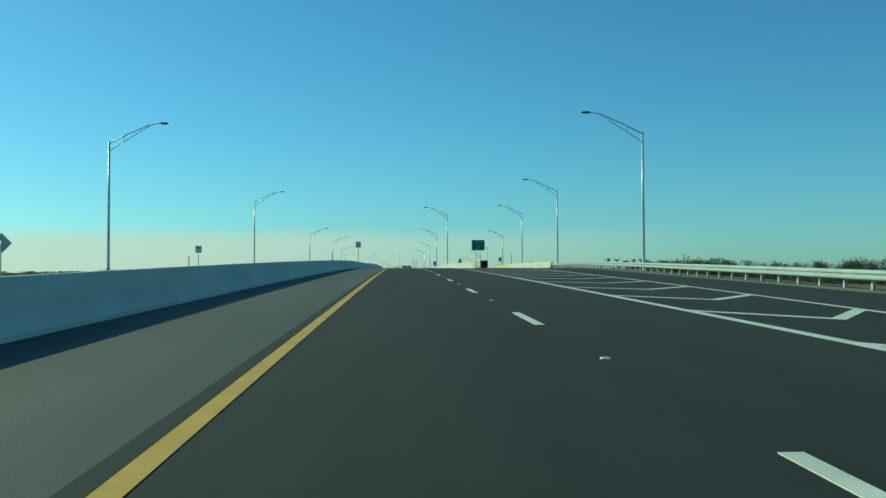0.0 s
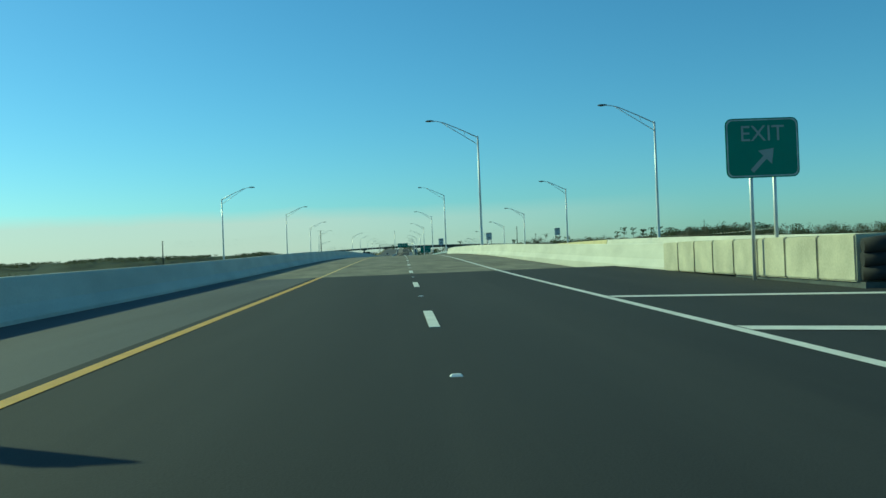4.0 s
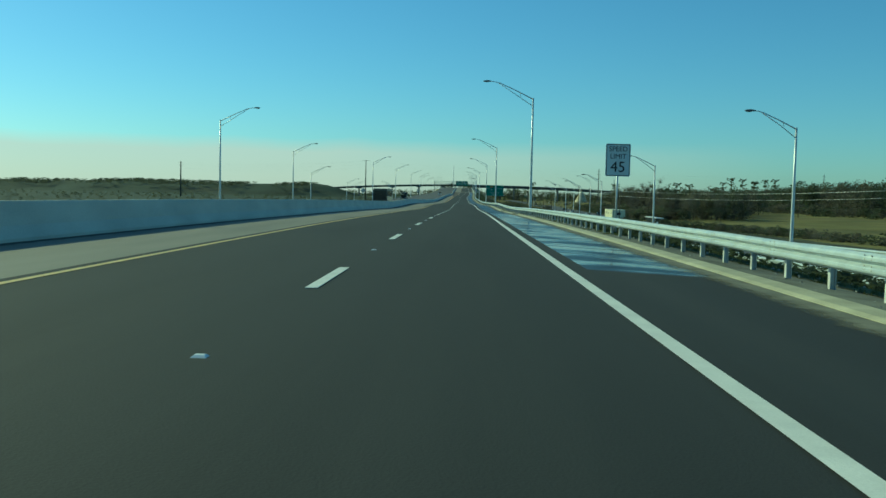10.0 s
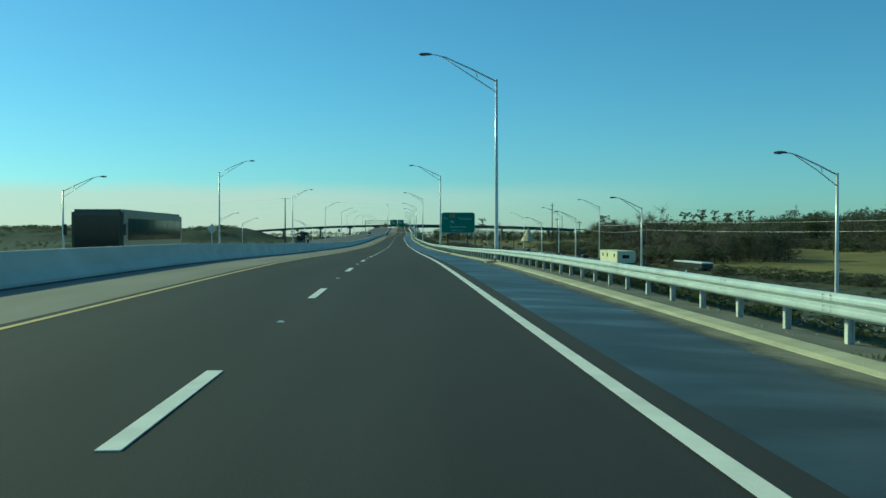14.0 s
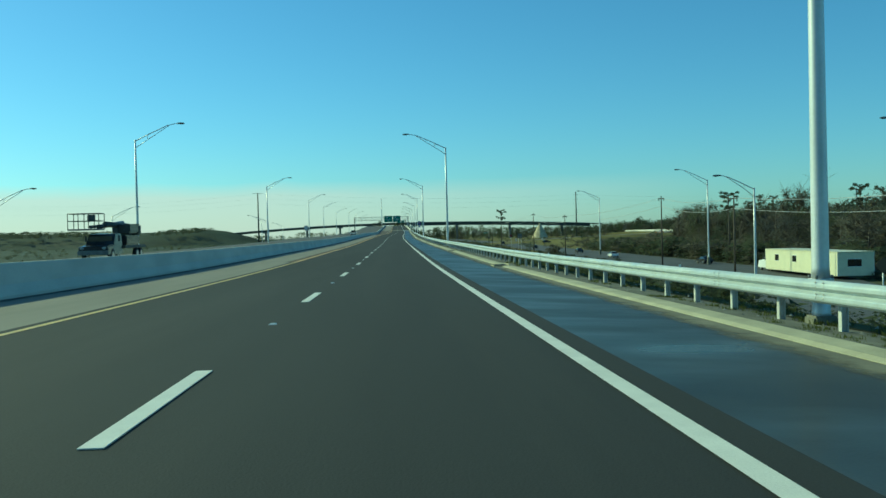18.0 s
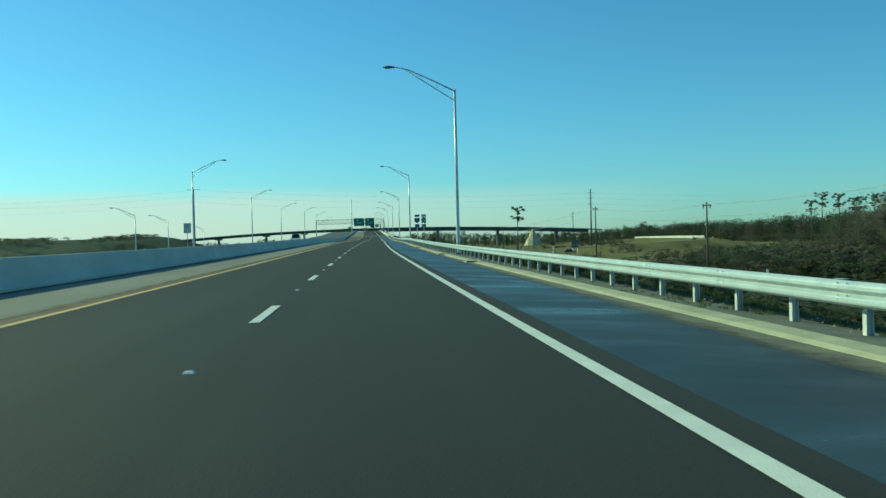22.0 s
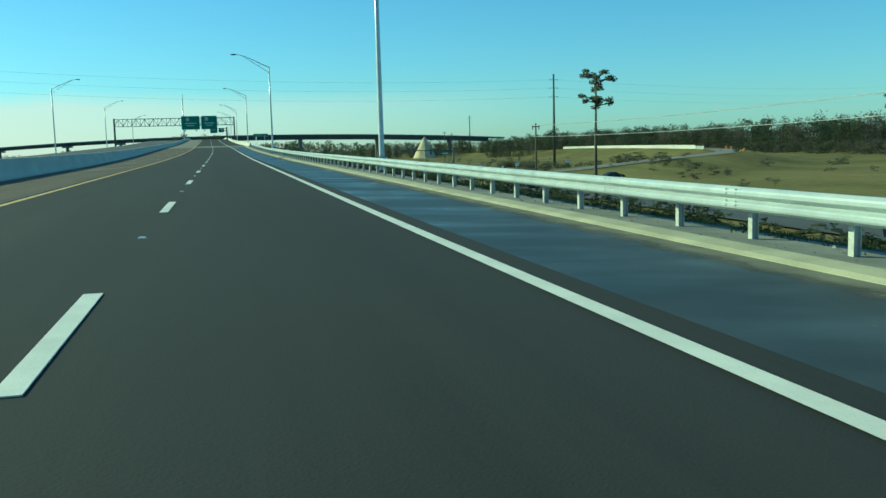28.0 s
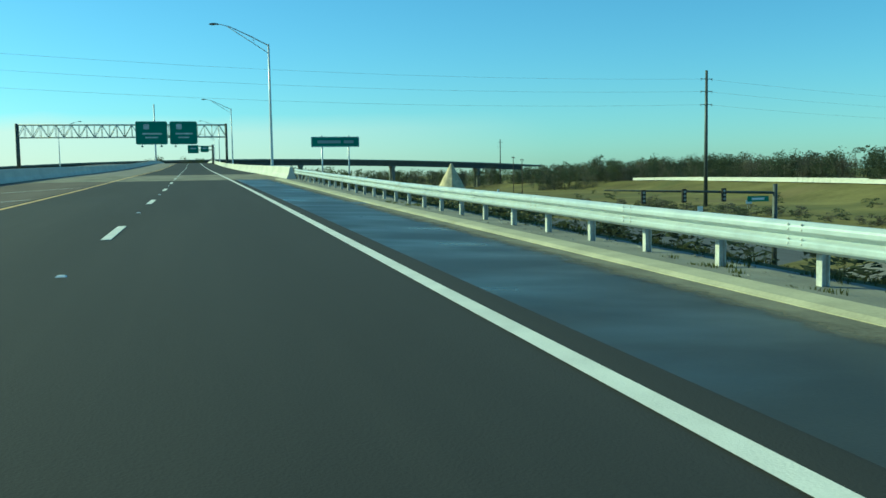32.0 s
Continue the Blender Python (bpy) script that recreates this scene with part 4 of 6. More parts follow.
exit_sign = thing("exit_sign", pose(8.55, 135.2, zr(135.2)), "green exit sign with a white slanting arrow on two posts", "road sign")
p = face(exit_sign, 1.75, 1.4, 0, 3.1, SIGN_GREEN, SIGN_BACK, corner=0.16)
lettering("EXIT", 0.52, SIGN_AGED, p, 0, 0.32)
arrow(p, 0, -0.28, 0.75, 45, SIGN_AGED)
for x in (-0.28, 0.28):
    sign_post(exit_sign, x, -0.3, 3.6)

for x, y, z, two, num in ((8.5, 314, 2.9, False, "45"), (12.95, 248.5, 2.57, True, "35"), (23.7, 251, 2.95, True, "35")):
    sg = thing("speed_limit_sign", pose(x, y, sag(y)), "white speed limit sign with black figures on " + ("two posts" if two else "a single post"), "road sign")
    p = face(sg, 1.08 if num == "45" else 0.82, 1.42 if num == "45" else 1.08, 0, z, SIGN_WHITE, SIGN_BLACK, corner=0.07)
    k = 1.0 if num == "45" else 0.76
    lettering("SPEED", 0.30 * k, SIGN_BLACK, p, 0, 0.47 * k)
    lettering("LIMIT", 0.30 * k, SIGN_BLACK, p, 0, 0.15 * k)
    lettering(num, 0.66 * k, SIGN_BLACK, p, 0, -0.32 * k)
    for o in ((-0.3, 0.3) if two else (0.0,)):
        sign_post(sg, o, -3.0 if two else -0.4, z + 0.3, mat=DARK_STEEL if two else POLE)

turnpike = thing("guide_sign", pose(10.0, 514.0, -0.3 + sag(514)), "large green guide sign with white lettering on two steel posts", "road sign")
p = face(turnpike, 4.65, 2.85, 0, 3.35, SIGN_GREEN, SIGN_WHITE, corner=0.28, rim=0.02, depth=0.05)
lettering("To", 0.52, SIGN_LEGEND, p, -1.75, 0.55)
lettering("Turnpike", 0.52, SIGN_LEGEND, p, 0.98, 0.55)
lettering("Kissimmee", 0.52, SIGN_LEGEND, p, 0.0, -0.56)
lettering("KEEP RIGHT", 0.36, SIGN_LEGEND, p, 0.0, -1.08)
q = part("toll_plate", box(bmesh.new(), -0.36, 0.36, -0.016, -0.006, -0.16, 0.16, 0.002), SIGN_ORANGE, p, "orange plate")
q.location = (-0.82, 0, 0.98)
q = part("route_shield", panel(bmesh.new(), 0.72, 0.92, 0.008, 0.06), SIGN_AGED, p, "white-edged green route marker")
q.location = (-0.82, -0.014, 0.30)
q = part("route_field", panel(bmesh.new(), 0.66, 0.86, 0.006, 0.05), SIGN_GREEN, p)
q.location = (-0.82, -0.021, 0.30)
bm = bmesh.new()
bm.faces.new([bm.verts.new((x, -0.026, z)) for x, z in ((-0.2, 0.05), (0.12, 0.05), (0.2, -0.22), (0.1, -0.24), (0.02, -0.08), (-0.2, -0.03))])
q = part("route_emblem", bm, SIGN_WHITE, p)
q.location = (-0.82, 0, 0.20)
for x in (-1.45, 1.3):
    part("post", box(bmesh.new(), x - 0.10, x + 0.10, 0.06, 0.22, -4.5, 3.6, 0.006), DARK_STEEL, turnpike)

# pair of route markers
for x, mat, num, lab in ((8.58, SIGN_BLUE, "4", "blue route shield with an arrow plate on a post"), (9.52, SIGN_GREEN, "", "green toll route marker with an arrow plate on a post")):
    rm = thing("route_marker", pose(x, 765.7, 0.12 + sag(765.7)), lab, "road sign", "route markers")
    p = face(rm, 0.66, 0.34, 0, 4.02, mat, SIGN_WHITE, corner=0.04, rim=0.012, name="top_plate")
    if num:
        lettering("TO", 0.22, SIGN_WHITE, p, 0, 0)
        bm = bmesh.new()
        pts = [(-0.36, 0.30), (-0.18, 0.36), (0, 0.31), (0.18, 0.36), (0.36, 0.30), (0.40, 0.0), (0.27, -0.26), (0, -0.42), (-0.27, -0.26), (-0.40, 0.0)]
        bm.faces.new([bm.verts.new((a, 0, b)) for a, b in pts])
        ret = bmesh.ops.extrude_face_region(bm, geom=bm.faces[:])
        for v in ret["geom"]:
            if isinstance(v, bmesh.types.BMVert):
                v.co.y += 0.02
        bmesh.ops.recalc_face_normals(bm, faces=bm.faces)
        p = part("shield", bm, SIGN_BLUE, rm, "blue shield with a red top band")
        p.location = (0, 0, 3.36)
        q = part("red_band", box(bmesh.new(), -0.34, 0.34, -0.008, -0.002, 0.16, 0.28), SIGN_RED, p)
        lettering(num, 0.5, SIGN_WHITE, p, 0, -0.08)
    else:
        p2 = face(rm, 0.66, 0.80, 0, 3.36, SIGN_GREEN, SIGN_WHITE, corner=0.05, rim=0.012, name="route_plate")
        bars(p, SIGN_WHITE, [(0, 0, 0.36, 0.12)])
        bm = bmesh.new()
        bm.faces.new([bm.verts.new((a, -0.01, b)) for a, b in ((-0.2, 0.1), (0.12, 0.1), (0.2, -0.2), (0.1, -0.22), (0.02, -0.04), (-0.2, 0.0))])
        part("route_emblem", bm, SIGN_WHITE, p2)
    p = face(rm, 0.66, 0.44, 0, 2.62, mat, SIGN_WHITE, corner=0.04, rim=0.012, name="arrow_plate")
    arrow(p, 0, 0, 0.34, 30, SIGN_WHITE)
    sign_post(rm, 0, -0.8, 4.1)

# name sign at the next bridge
name_sign = thing("name_sign", at(1003.5, 8.9), "long green road name sign on two posts above the barrier", "road sign")
p = face(name_sign, 2.7, 0.57, 0, 2.25, SIGN_GREEN, SIGN_WHITE, corner=0.06, rim=0.015)
bars(p, SIGN_AGED, [(-0.35, 0, 1.3, 0.16), (0.75, 0, 0.55, 0.16)])
for x in (-0.75, 0.75):
    sign_post(name_sign, x, -0.6, 2.6)

# backs of signs that face the other direction
for x, y, zc, w, h, dia, foot in ((-6.85, 122.4, 2.85, 0.60, 0.72, False, 0.80), (-25.4, 121.0, 2.3, 0.72, 0.80, False, -0.4), (-23.3, 765, 2.7, 1.0, 1.4, False, -0.4), (-25.6, 70.2, 1.95, 0.9, 0.9, True, -0.4), (-26.5, 527, 2.9, 1.1, 1.1, True, -1.2)):
    sg = thing("road_sign", pose(x, y, zr(y)), "grey metal back of a " + ("diamond-shaped" if dia else "rectangular") + " road sign on a post", "road sign", "signs of the far carriageway")
    p = part("panel", panel(bmesh.new(), w, h, 0.02, 0.06), SIGN_BACK, sg)
    p.matrix_basis = pose(0, 0, zc, 0, 45 if dia else 0, 0)
    part("bracket", box(bmesh.new(), -w * 0.4, w * 0.4, -0.03, -0.005, zc + 0.1, zc + 0.15), POLE, sg)
    sign_post(sg, 0, foot, zc + 0.3, y=-0.05, r=0.04)

# ---- sign gantry over the carriageway ----
GY = 1132.0
gz = 3.56
gantry = thing("sign_gantry", pose(0, GY, 0), "grey steel truss sign gantry across the carriageway", "sign gantry")
GL, GR, GT, GB = xr(GY) - 29.3, xr(GY) + 7.6, gz + 9.5, gz + 7.2
for x in (GL, GR):
    for y in (-0.75, 0.75):
        part("column", tube(bmesh.new(), [(x, y, gz - 1.5), (x, y, GT + 0.2)], 0.22, 12), DARK_STEEL, gantry)
    part("cross_tie", box(bmesh.new(), x - 0.1, x + 0.1, -0.75, 0.75, GT - 0.1, GT + 0.1), DARK_STEEL, gantry)
for y in (-0.75, 0.75):
    for z in (GT, GB):
        part("chord", tube(bmesh.new(), [(GL, y, z), (GR, y, z)], 0.10, 8), POST, gantry)
n = 28
for k in range(n):
    xa, xb = GL + (GR - GL) * k / n, GL + (GR - GL) * (k + 1) / n
    for y in (-0.75, 0.75):
        za, zb = (GT, GB) if k % 2 else (GB, GT)
        part("diagonal", tube(bmesh.new(), [(xa, y, za), (xb, y, zb)], 0.06, 6), POST, gantry)
    for y in (-0.75, 0.75):
        part("upright", tube(bmesh.new(), [(xb, y, GB), (xb, y, GT)], 0.05, 6), POST, gantry)
    part("lattice_tie", tube(bmesh.new(), [(xa, -0.75, GT), (xb, 0.75, GT)], 0.045, 6), POST, gantry)
for x, w in ((xr(GY) - 6.0, 5.7), (xr(GY) - 0.25, 5.0)):
    p = face(gantry, w, 4.3, x, gz + 7.95, SIGN_GREEN, SIGN_WHITE, corner=0.3, rim=0.06, name="sign_panel", depth=0.08)
    p.location.y = -1.2
    q = part("route_shield", panel(bmesh.new(), 1.0, 1.0, 0.01, 0.2), SIGN_BACK, p)
    q.location = (-w * 0.16, -0.014, 1.15)
    bars(p, SIGN_BACK, [(0.1, -0.15, w * 0.62, 0.30), (0.0, -0.85, w * 0.4, 0.26)])
    for o in (-w * 0.3, w * 0.3):
        part("lamp_bracket", tube(bmesh.new(), [(x + o, -1.1, gz + 5.95), (x + o, -1.9, gz + 5.5)], 0.05, 6), DARK_STEEL, gantry)
        part("sign_lamp", box(bmesh.new(), x + o - 0.2, x + o + 0.2, -2.1, -1.85, gz + 5.3, gz + 5.55, 0.03), LAMP_GREY, gantry)

gantry2 = thing("cantilever_sign", pose(xr(1205), 1205.0, 1.0), "dark cantilever gantry with two small green signs beyond the rise", "sign gantry")
part("column", tube(bmesh.new(), [(6.6, 0, zr(1205) - 3), (6.6, 0, 10.9)], 0.3, 12), DARK_STEEL, gantry2)
for z in (9.5, 10.5):
    part("chord", tube(bmesh.new(), [(6.6, 0, z), (0.4, 0, z)], 0.12, 8), DARK_STEEL, gantry2)
for x, w in ((1.5, 2.8), (4.5, 2.1)):
    p = face(gantry2, w, w * 0.78, x, 9.7, SIGN_GREEN, SIGN_WHITE, corner=0.15, rim=0.04, name="sign_panel", depth=0.06)
    p.location.y = -0.35
    bars(p, SIGN_BACK, [(0, 0.2, w * 0.5, 0.3)])

# ---- the long flyover behind the rise ----
FLY = 1545.0
flyover = thing("flyover", pose(0, FLY, 0), "long steel girder flyover on concrete piers crossing behind the rise", "bridge")


def fly_z(x):
    return 14.4 - (0.00017 if x < 20 else 0.00012) * (x - 20) ** 2


def fly_y(x):
    return 0.0004 * (x - 30) ** 2


def flyrun(prof, step=15.0, x0=-190, x1=245):
    bm = bmesh.new()
    rows = []
    for i in range(int((x1 - x0) / step) + 1):
        x = x0 + step * i
        rows.append([bm.verts.new((x, fly_y(x) + a, fly_z(x) + b)) for a, b in prof])
    m = len(prof)
    for a, b in zip(rows, rows[1:]):
        for k in range(m):
            bm.faces.new((a[k], a[(k + 1) % m], b[(k + 1) % m], b[k]))
    bm.faces.new(rows[0])
    bm.faces.new(rows[-1][::-1])
    bmesh.ops.recalc_face_normals(bm, faces=bm.faces)
    return bm


part("deck_slab", flyrun([(-6, -1.0), (6, -1.0), (6, -0.7), (-6, -0.7)]), GIRDER, flyover)
for a in (-6.0, 5.75):
    part("parapet", flyrun([(a, -0.7), (a + 0.25, -0.7), (a + 0.25, 0.15), (a, 0.15)]), WEATHERED_CONCRETE, flyover)
for a in (-4.6, -1.5, 1.5, 4.6):
    part("girder", flyrun([(a - 0.25, -2.5), (a + 0.25, -2.5), (a + 0.25, -1.0), (a - 0.25, -1.0)], x1=20), GIRDER, flyover)
    part("girder", flyrun([(a - 0.25, -3.9), (a + 0.25, -3.9), (a + 0.25, -1.0), (a - 0.25, -1.0)], x0=20.05), GIRDER, flyover)
for x in (-148, -100, -62, -28, 12, 72, 134, 196):
    d = 2.5 if x < 20 else 3.9
    for o in ((0,) if x < 20 else (-3.4, 3.4)):
        part("pier", box(bmesh.new(), x - 1.0, x + 1.0, fly_y(x) + o - 1.2, fly_y(x) + o + 1.2, LOW - 1, fly_z(x) - d - 1.2, 0.1), WEATHERED_CONCRETE, flyover)
    part("pier_cap", box(bmesh.new(), x - (3.2 if x < 20 else 1.3), x + (3.2 if x < 20 else 1.3), fly_y(x) - 5.4, fly_y(x) + 5.4, fly_z(x) - d - 1.2, fly_z(x) - d, 0.1), WEATHERED_CONCRETE, flyover)

# wooded ridge that the flyover comes down to
bm = bmesh.new()
rows = []


def ridge_z(x):
    """Crest of the ridge behind the open land."""
    return 10.6 + 1.8 * noise.noise(Vector((x * 0.008, 3, 0))) + 0.9 * noise.noise(Vector((x * 0.03, 8, 0))) - max(0, -x - 480) * 0.012


for k in range(66):
    x = -125 - 14 * k
    w = min(1, k / 6)
    z, y = LOW - 1 + (ridge_z(x) - LOW + 1) * w * w * (3 - 2 * w), FLY + 10
    rows.append([bm.verts.new((x, y + a * min(1, 0.25 + k / 24) + 12 * noise.noise(Vector((x * 0.02, a, 5))), max(b, LOW - 1) + 0.5 * noise.noise(Vector((x * 0.05, a, 0))))) for a, b in ((-190, LOW - 1), (-130, LOW + 2.5), (-60, z - 4.0), (-10, z), (40, z - 0.5), (120, LOW - 1))])
for a, b in zip(rows, rows[1:]):
    for k in range(5):
        bm.faces.new((a[k], b[k], b[k + 1], a[k + 1])).smooth = True
bm.faces.new(rows[0])
setting("embankment", up_facing(bm), PASTURE, "long low ridge of rough pasture where the flyover lands", "embankment")

# ---- masts, pylons, wires ----
def power_pole(x, y, z0, z1, r, arms, mat, label, name="power_pole", width=2.0):
    pp = thing(name, pose(x, y, z0), label, "utility pole")
    part("pole", tube(bmesh.new(), [(0, 0, -0.5), (0, 0, z1 - z0)], [r, r * 0.6], 10), mat, pp)
    for a in arms:
        part("crossarm", box(bmesh.new(), -width / 2, width / 2, -0.08, 0.08, z1 - z0 - a - 0.08, z1 - z0 - a + 0.08), mat, pp)
        for o in (-width / 2 + 0.1, width / 2 - 0.1):
            part("insulator", tube(bmesh.new(), [(o, 0, z1 - z0 - a - 0.45), (o, 0, z1 - z0 - a + 0.2)], 0.07, 6), LAMP_GREY, pp)
    return pp


power_pole(134, 1163, LOW, 28.8, 0.55, (2.2, 5.4, 8.8), DARK_STEEL, "tall steel transmission pole with short crossarms", width=3.4)
power_pole(-92.9, 1138.8, LOW, 31.8, 0.6, (0.3,), DARK_STEEL, "tall steel transmission pole with a crossarm at its top", width=7.0)
power_pole(-262.7, 1109, LOW, 26.2, 0.8, (1.0, 3.5), DARK_STEEL, "distant dark transmission pole", width=4.0)
power_pole(-11.1, 1364.5, LOW, 35.1, 0.45, (), POLE, "slender grey mast behind the gantry", name="mast")
power_pole(380, 1230, LOW, 30, 0.55, (2.2, 5.4, 8.8), DARK_STEEL, "distant steel transmission pole", width=3.4)
power_pole(215, 1560, LOW, 27, 0.5, (2.2, 5.4), DARK_STEEL, "distant steel transmission pole", width=3.4)
wood = ((54.3, 578, 4.5), (53.8, 647, 5.6), (54.2, 686, 7.1), (49.3, 761.5, 5.1), (51.1, 830.6, 7.0), (50, 957.6, 4.9), (112, 1250, 8.9), (116, 1252, 8.1), (95, 470, 5.0), (120, 390, 5.0))
wood = [(x, y, z + sag(y)) for x, y, z in wood]
for x, y, z in wood:
    power_pole(x, y, LOW, z, 0.17, (0.5,), WOOD, "weathered wooden utility pole beside the side road", width=1.2)


def wire(a, b, sag, r=0.03):
    bm = bmesh.new()
    pts = [Vector(a).lerp(Vector(b), k / 14) - Vector((0, 0, sag * 4 * (k / 14) * (1 - k / 14))) for k in range(15)]
    tube(bm, pts, r, 4)
    tagged(part("wire", bm, WIRE), "thin sagging power line between poles", "wire", "power lines")


for z in (26.6, 23.4, 20.0):
    wire((134, 1163, z), (-92.9, 1138.8, z + 4.6), 3.0, 0.02)
    wire((134, 1163, z), (380, 1230, z + 1), 3.0, 0.02)
    wire((-92.9, 1138.8, z + 4.6), (-262.7, 1109, min(25.2, z)), 3.0, 0.02)
order = [wood[i] for i in (9, 8, 0, 1, 2, 3, 4, 5)]
for (x0, y0, z0), (x1, y1, z1) in zip(order, order[1:]):
    for o in (-0.5, 0.5):
        wire((x0 + o, y0, z0 - 0.35), (x1 + o, y1, z1 - 0.35), 0.9, 0.02)
    wire((x0, y0, z0 - 2.0), (x1, y1, z1 - 2.0), 0.9, 0.03)


# ---- trees ----
def leaves(bm, centre, spread, count, size, rng):
    """A clump of small leaf sprays round a centre."""
    for _ in range(count):
        d = Vector((rng.gauss(0, 1), rng.gauss(0, 1), rng.gauss(0, 1)))
        d = d.normalized() * rng.random() ** 0.45
        c = Vector(centre) + Vector((d.x * spread[0], d.y * spread[1], d.z * spread[2]))
        a = Vector((rng.gauss(0, 1), rng.gauss(0, 1), rng.gauss(0, 0.6))).normalized()
        b = a.orthogonal().normalized()
        s = size * rng.uniform(0.6, 1.4)
        bm.faces.new([bm.verts.new(c + s * (p * a + q * b)) for p, q in ((-1, -0.1), (0.1, -0.55), (0.9, 0.1), (-0.2, 0.5))])


def tree(seed, height, width, kind, label):
    rng = random.Random(seed)
    t = thing("tree", Matrix(), label, "tree", "trees of the wood")
    bm = bmesh.new()
    lean = rng.uniform(-0.4, 0.4)
    trunk_top = height * (0.93 if kind == "pine" else 0.62)
    tube(bm, [(0, 0, -0.4), (lean * 0.3, 0, trunk_top * 0.5), (lean, 0.1, trunk_top)], [height * 0.014, height * 0.010, height * 0.005], 7)
    tips = []
    for k in range(24 if kind == "pine" else 12):
        z = trunk_top * (rng.uniform(0.74, 1.0) if kind == "pine" else rng.uniform(0.36, 1.0))
        a = rng.uniform(0, 6.28)
        reach = width * (rng.uniform(0.10, 0.62) * (1.15 - 2.2 * abs(z / trunk_top - 0.9)) if kind == "pine" else rng.uniform(0.35, 0.9))
        tip = Vector((lean * z / trunk_top + reach * math.cos(a), reach * math.sin(a), z + height * (rng.uniform(0.01, 0.05) if kind == "pine" else rng.uniform(0.03, 0.2))))
        tube(bm, [(lean * z / trunk_top, 0, z), tip * 0.5 + Vector((0, 0, z * 0.5)), tip], [height * 0.006, height * 0.004, height * 0.002], 5)
        tips.append(tip)
    part("trunk", bm, BARK, t)
    bm = bmesh.new()
    if kind == "bare":
        for tip in tips:
            for _ in range(16):
                d = Vector((rng.gauss(0, 1), rng.gauss(0, 1), abs(rng.gauss(0.8, 0.6)))).normalized() * height * rng.uniform(0.08, 0.2)
                tube(bm, [tip - d * 0.3, tip + d * 0.5, tip + d + Vector((rng.gauss(0, .3), rng.gauss(0, .3), 0))], [0.05, 0.03, 0.010], 3)
            leaves(bm, tip, (width * 0.3, width * 0.3, height * 0.1), 40, height * 0.008, rng)
        part("crown", bm, LEAF_BROWN, t, "thin brown twigs with few leaves")
    else:
        for tip in tips:
            leaves(bm, tip, (width * (0.17 if kind == "pine" else 0.36), width * (0.17 if kind == "pine" else 0.36), height * (0.020 if kind == "pine" else 0.10)), 75 if kind == "pine" else 165, height * (0.0085 if kind == "pine" else 0.0100), rng)
        if kind != "pine":
            leaves(bm, (lean, 0, height * 0.50), (width * 0.8, width * 0.8, height * 0.42), 660, height * 0.0120, rng)
        part("crown", bm, LEAF if kind != "brown" else LEAF_BROWN, t)
    return t


PROTO = [tree(1, 15, 4.2, "oak", "dull green broad-leaved tree at the wood's edge"), tree(2, 13, 4.6, "oak", "dull green spreading tree at the wood's edge"),
         tree(3, 14, 4.0, "brown", "brown-leaved winter tree at the wood's edge"), tree(4, 16, 4.5, "bare", "nearly bare winter tree with thin brown twigs"),
         tree(5, 18, 3.6, "pine", "tall slim pine with a small high crown"), tree(6, 8, 3.2, "oak", "low dull green bushy tree"), tree(7, 6.5, 3.4, "brown", "low brown shrubby thicket tree")]
rng = random.Random(11)
first = {}


def plant(k, x, y, s=1.0):
    m = pose(x, y, ground_z(x - xr(y), y) - 0.2, 0, 0, rng.uniform(0, 360))
    if k not in first:
        first[k] = True
        PROTO[k].matrix_basis = m
        PROTO[k].scale = (s, s, s)
        return
    t = copy_thing(PROTO[k], m)
    t.scale = (s, s, s * rng.uniform(0.9, 1.1))


def pick(weights):
    return rng.choices(range(7), weights)[0]


# near wood beyond the side road
for _ in range(150):
    y = rng.uniform(637, 838)
    x = rng.uniform(80, 108) + max(0, y - 760) * 0.4
    plant(pick((2, 2, 6, 6, 0, 1.5, 2.5)), x, y, rng.uniform(0.82, 1.08) * (0.9 if y < 735 else 1.0))
for _ in range(45):        # the wood's back, further along
    y = rng.uniform(785, 845)
    plant(pick((3, 3, 5, 4, 0, 1, 1)), rng.uniform(98, 150), y, rng.uniform(0.82, 1.1))
for _ in range(60):        # thicket along its front
    y = rng.uniform(612, 850)
    plant(rng.choice((5, 6, 6, 5)), rng.uniform(73, 82) + max(0, y - 760) * 0.3, y, rng.uniform(0.5, 0.9))
for _ in range(34):        # low bushes along the field's near edge and the side road
    y = rng.uniform(380, 560)
    plant(rng.choice((5, 6)), 62 + (620 - y) * 0.12 + rng.uniform(-5, 6), y, rng.uniform(0.2, 0.42))
plant(5, 46.6, 817, 0.78)       # round bush between the roads
plant(5, 48.4, 821, 0.62)
for x, y, s in ((68, 812, 0.62), (74, 826, 0.70), (79, 834, 0.58), (84, 846, 0.66), (90, 852, 0.72), (97, 858, 0.66), (72, 800, 0.66), (104, 850, 0.75), (66, 792, 0.55)):     # small trees before the fields
    plant(rng.choice((5, 6, 5)), x, y, s)
for x, y, s in ((41, 826, 0.42), (43, 842, 0.36), (39, 858, 0.34), (44, 800, 0.34), (42, 784, 0.36), (38, 872, 0.36)):     # bushes between the roads
    plant(rng.choice((5, 6, 5)), x, y, s)
plant(4, 52.5, 941.5, 1.03)     # the lone pine
for x, y, s in ((73, 700, 0.88), (102, 700, 0.86), (108, 702, 0.87), (131, 738, 0.9), (170, 730, 0.88), (238, 1100, 1.4), (246, 1104, 1.55), (258, 1108, 1.45), (268, 1106, 1.6), (280, 1112, 1.55), (290, 1115, 1.6), (272, 1118, 1.4)):
    plant(4, x, y, s)
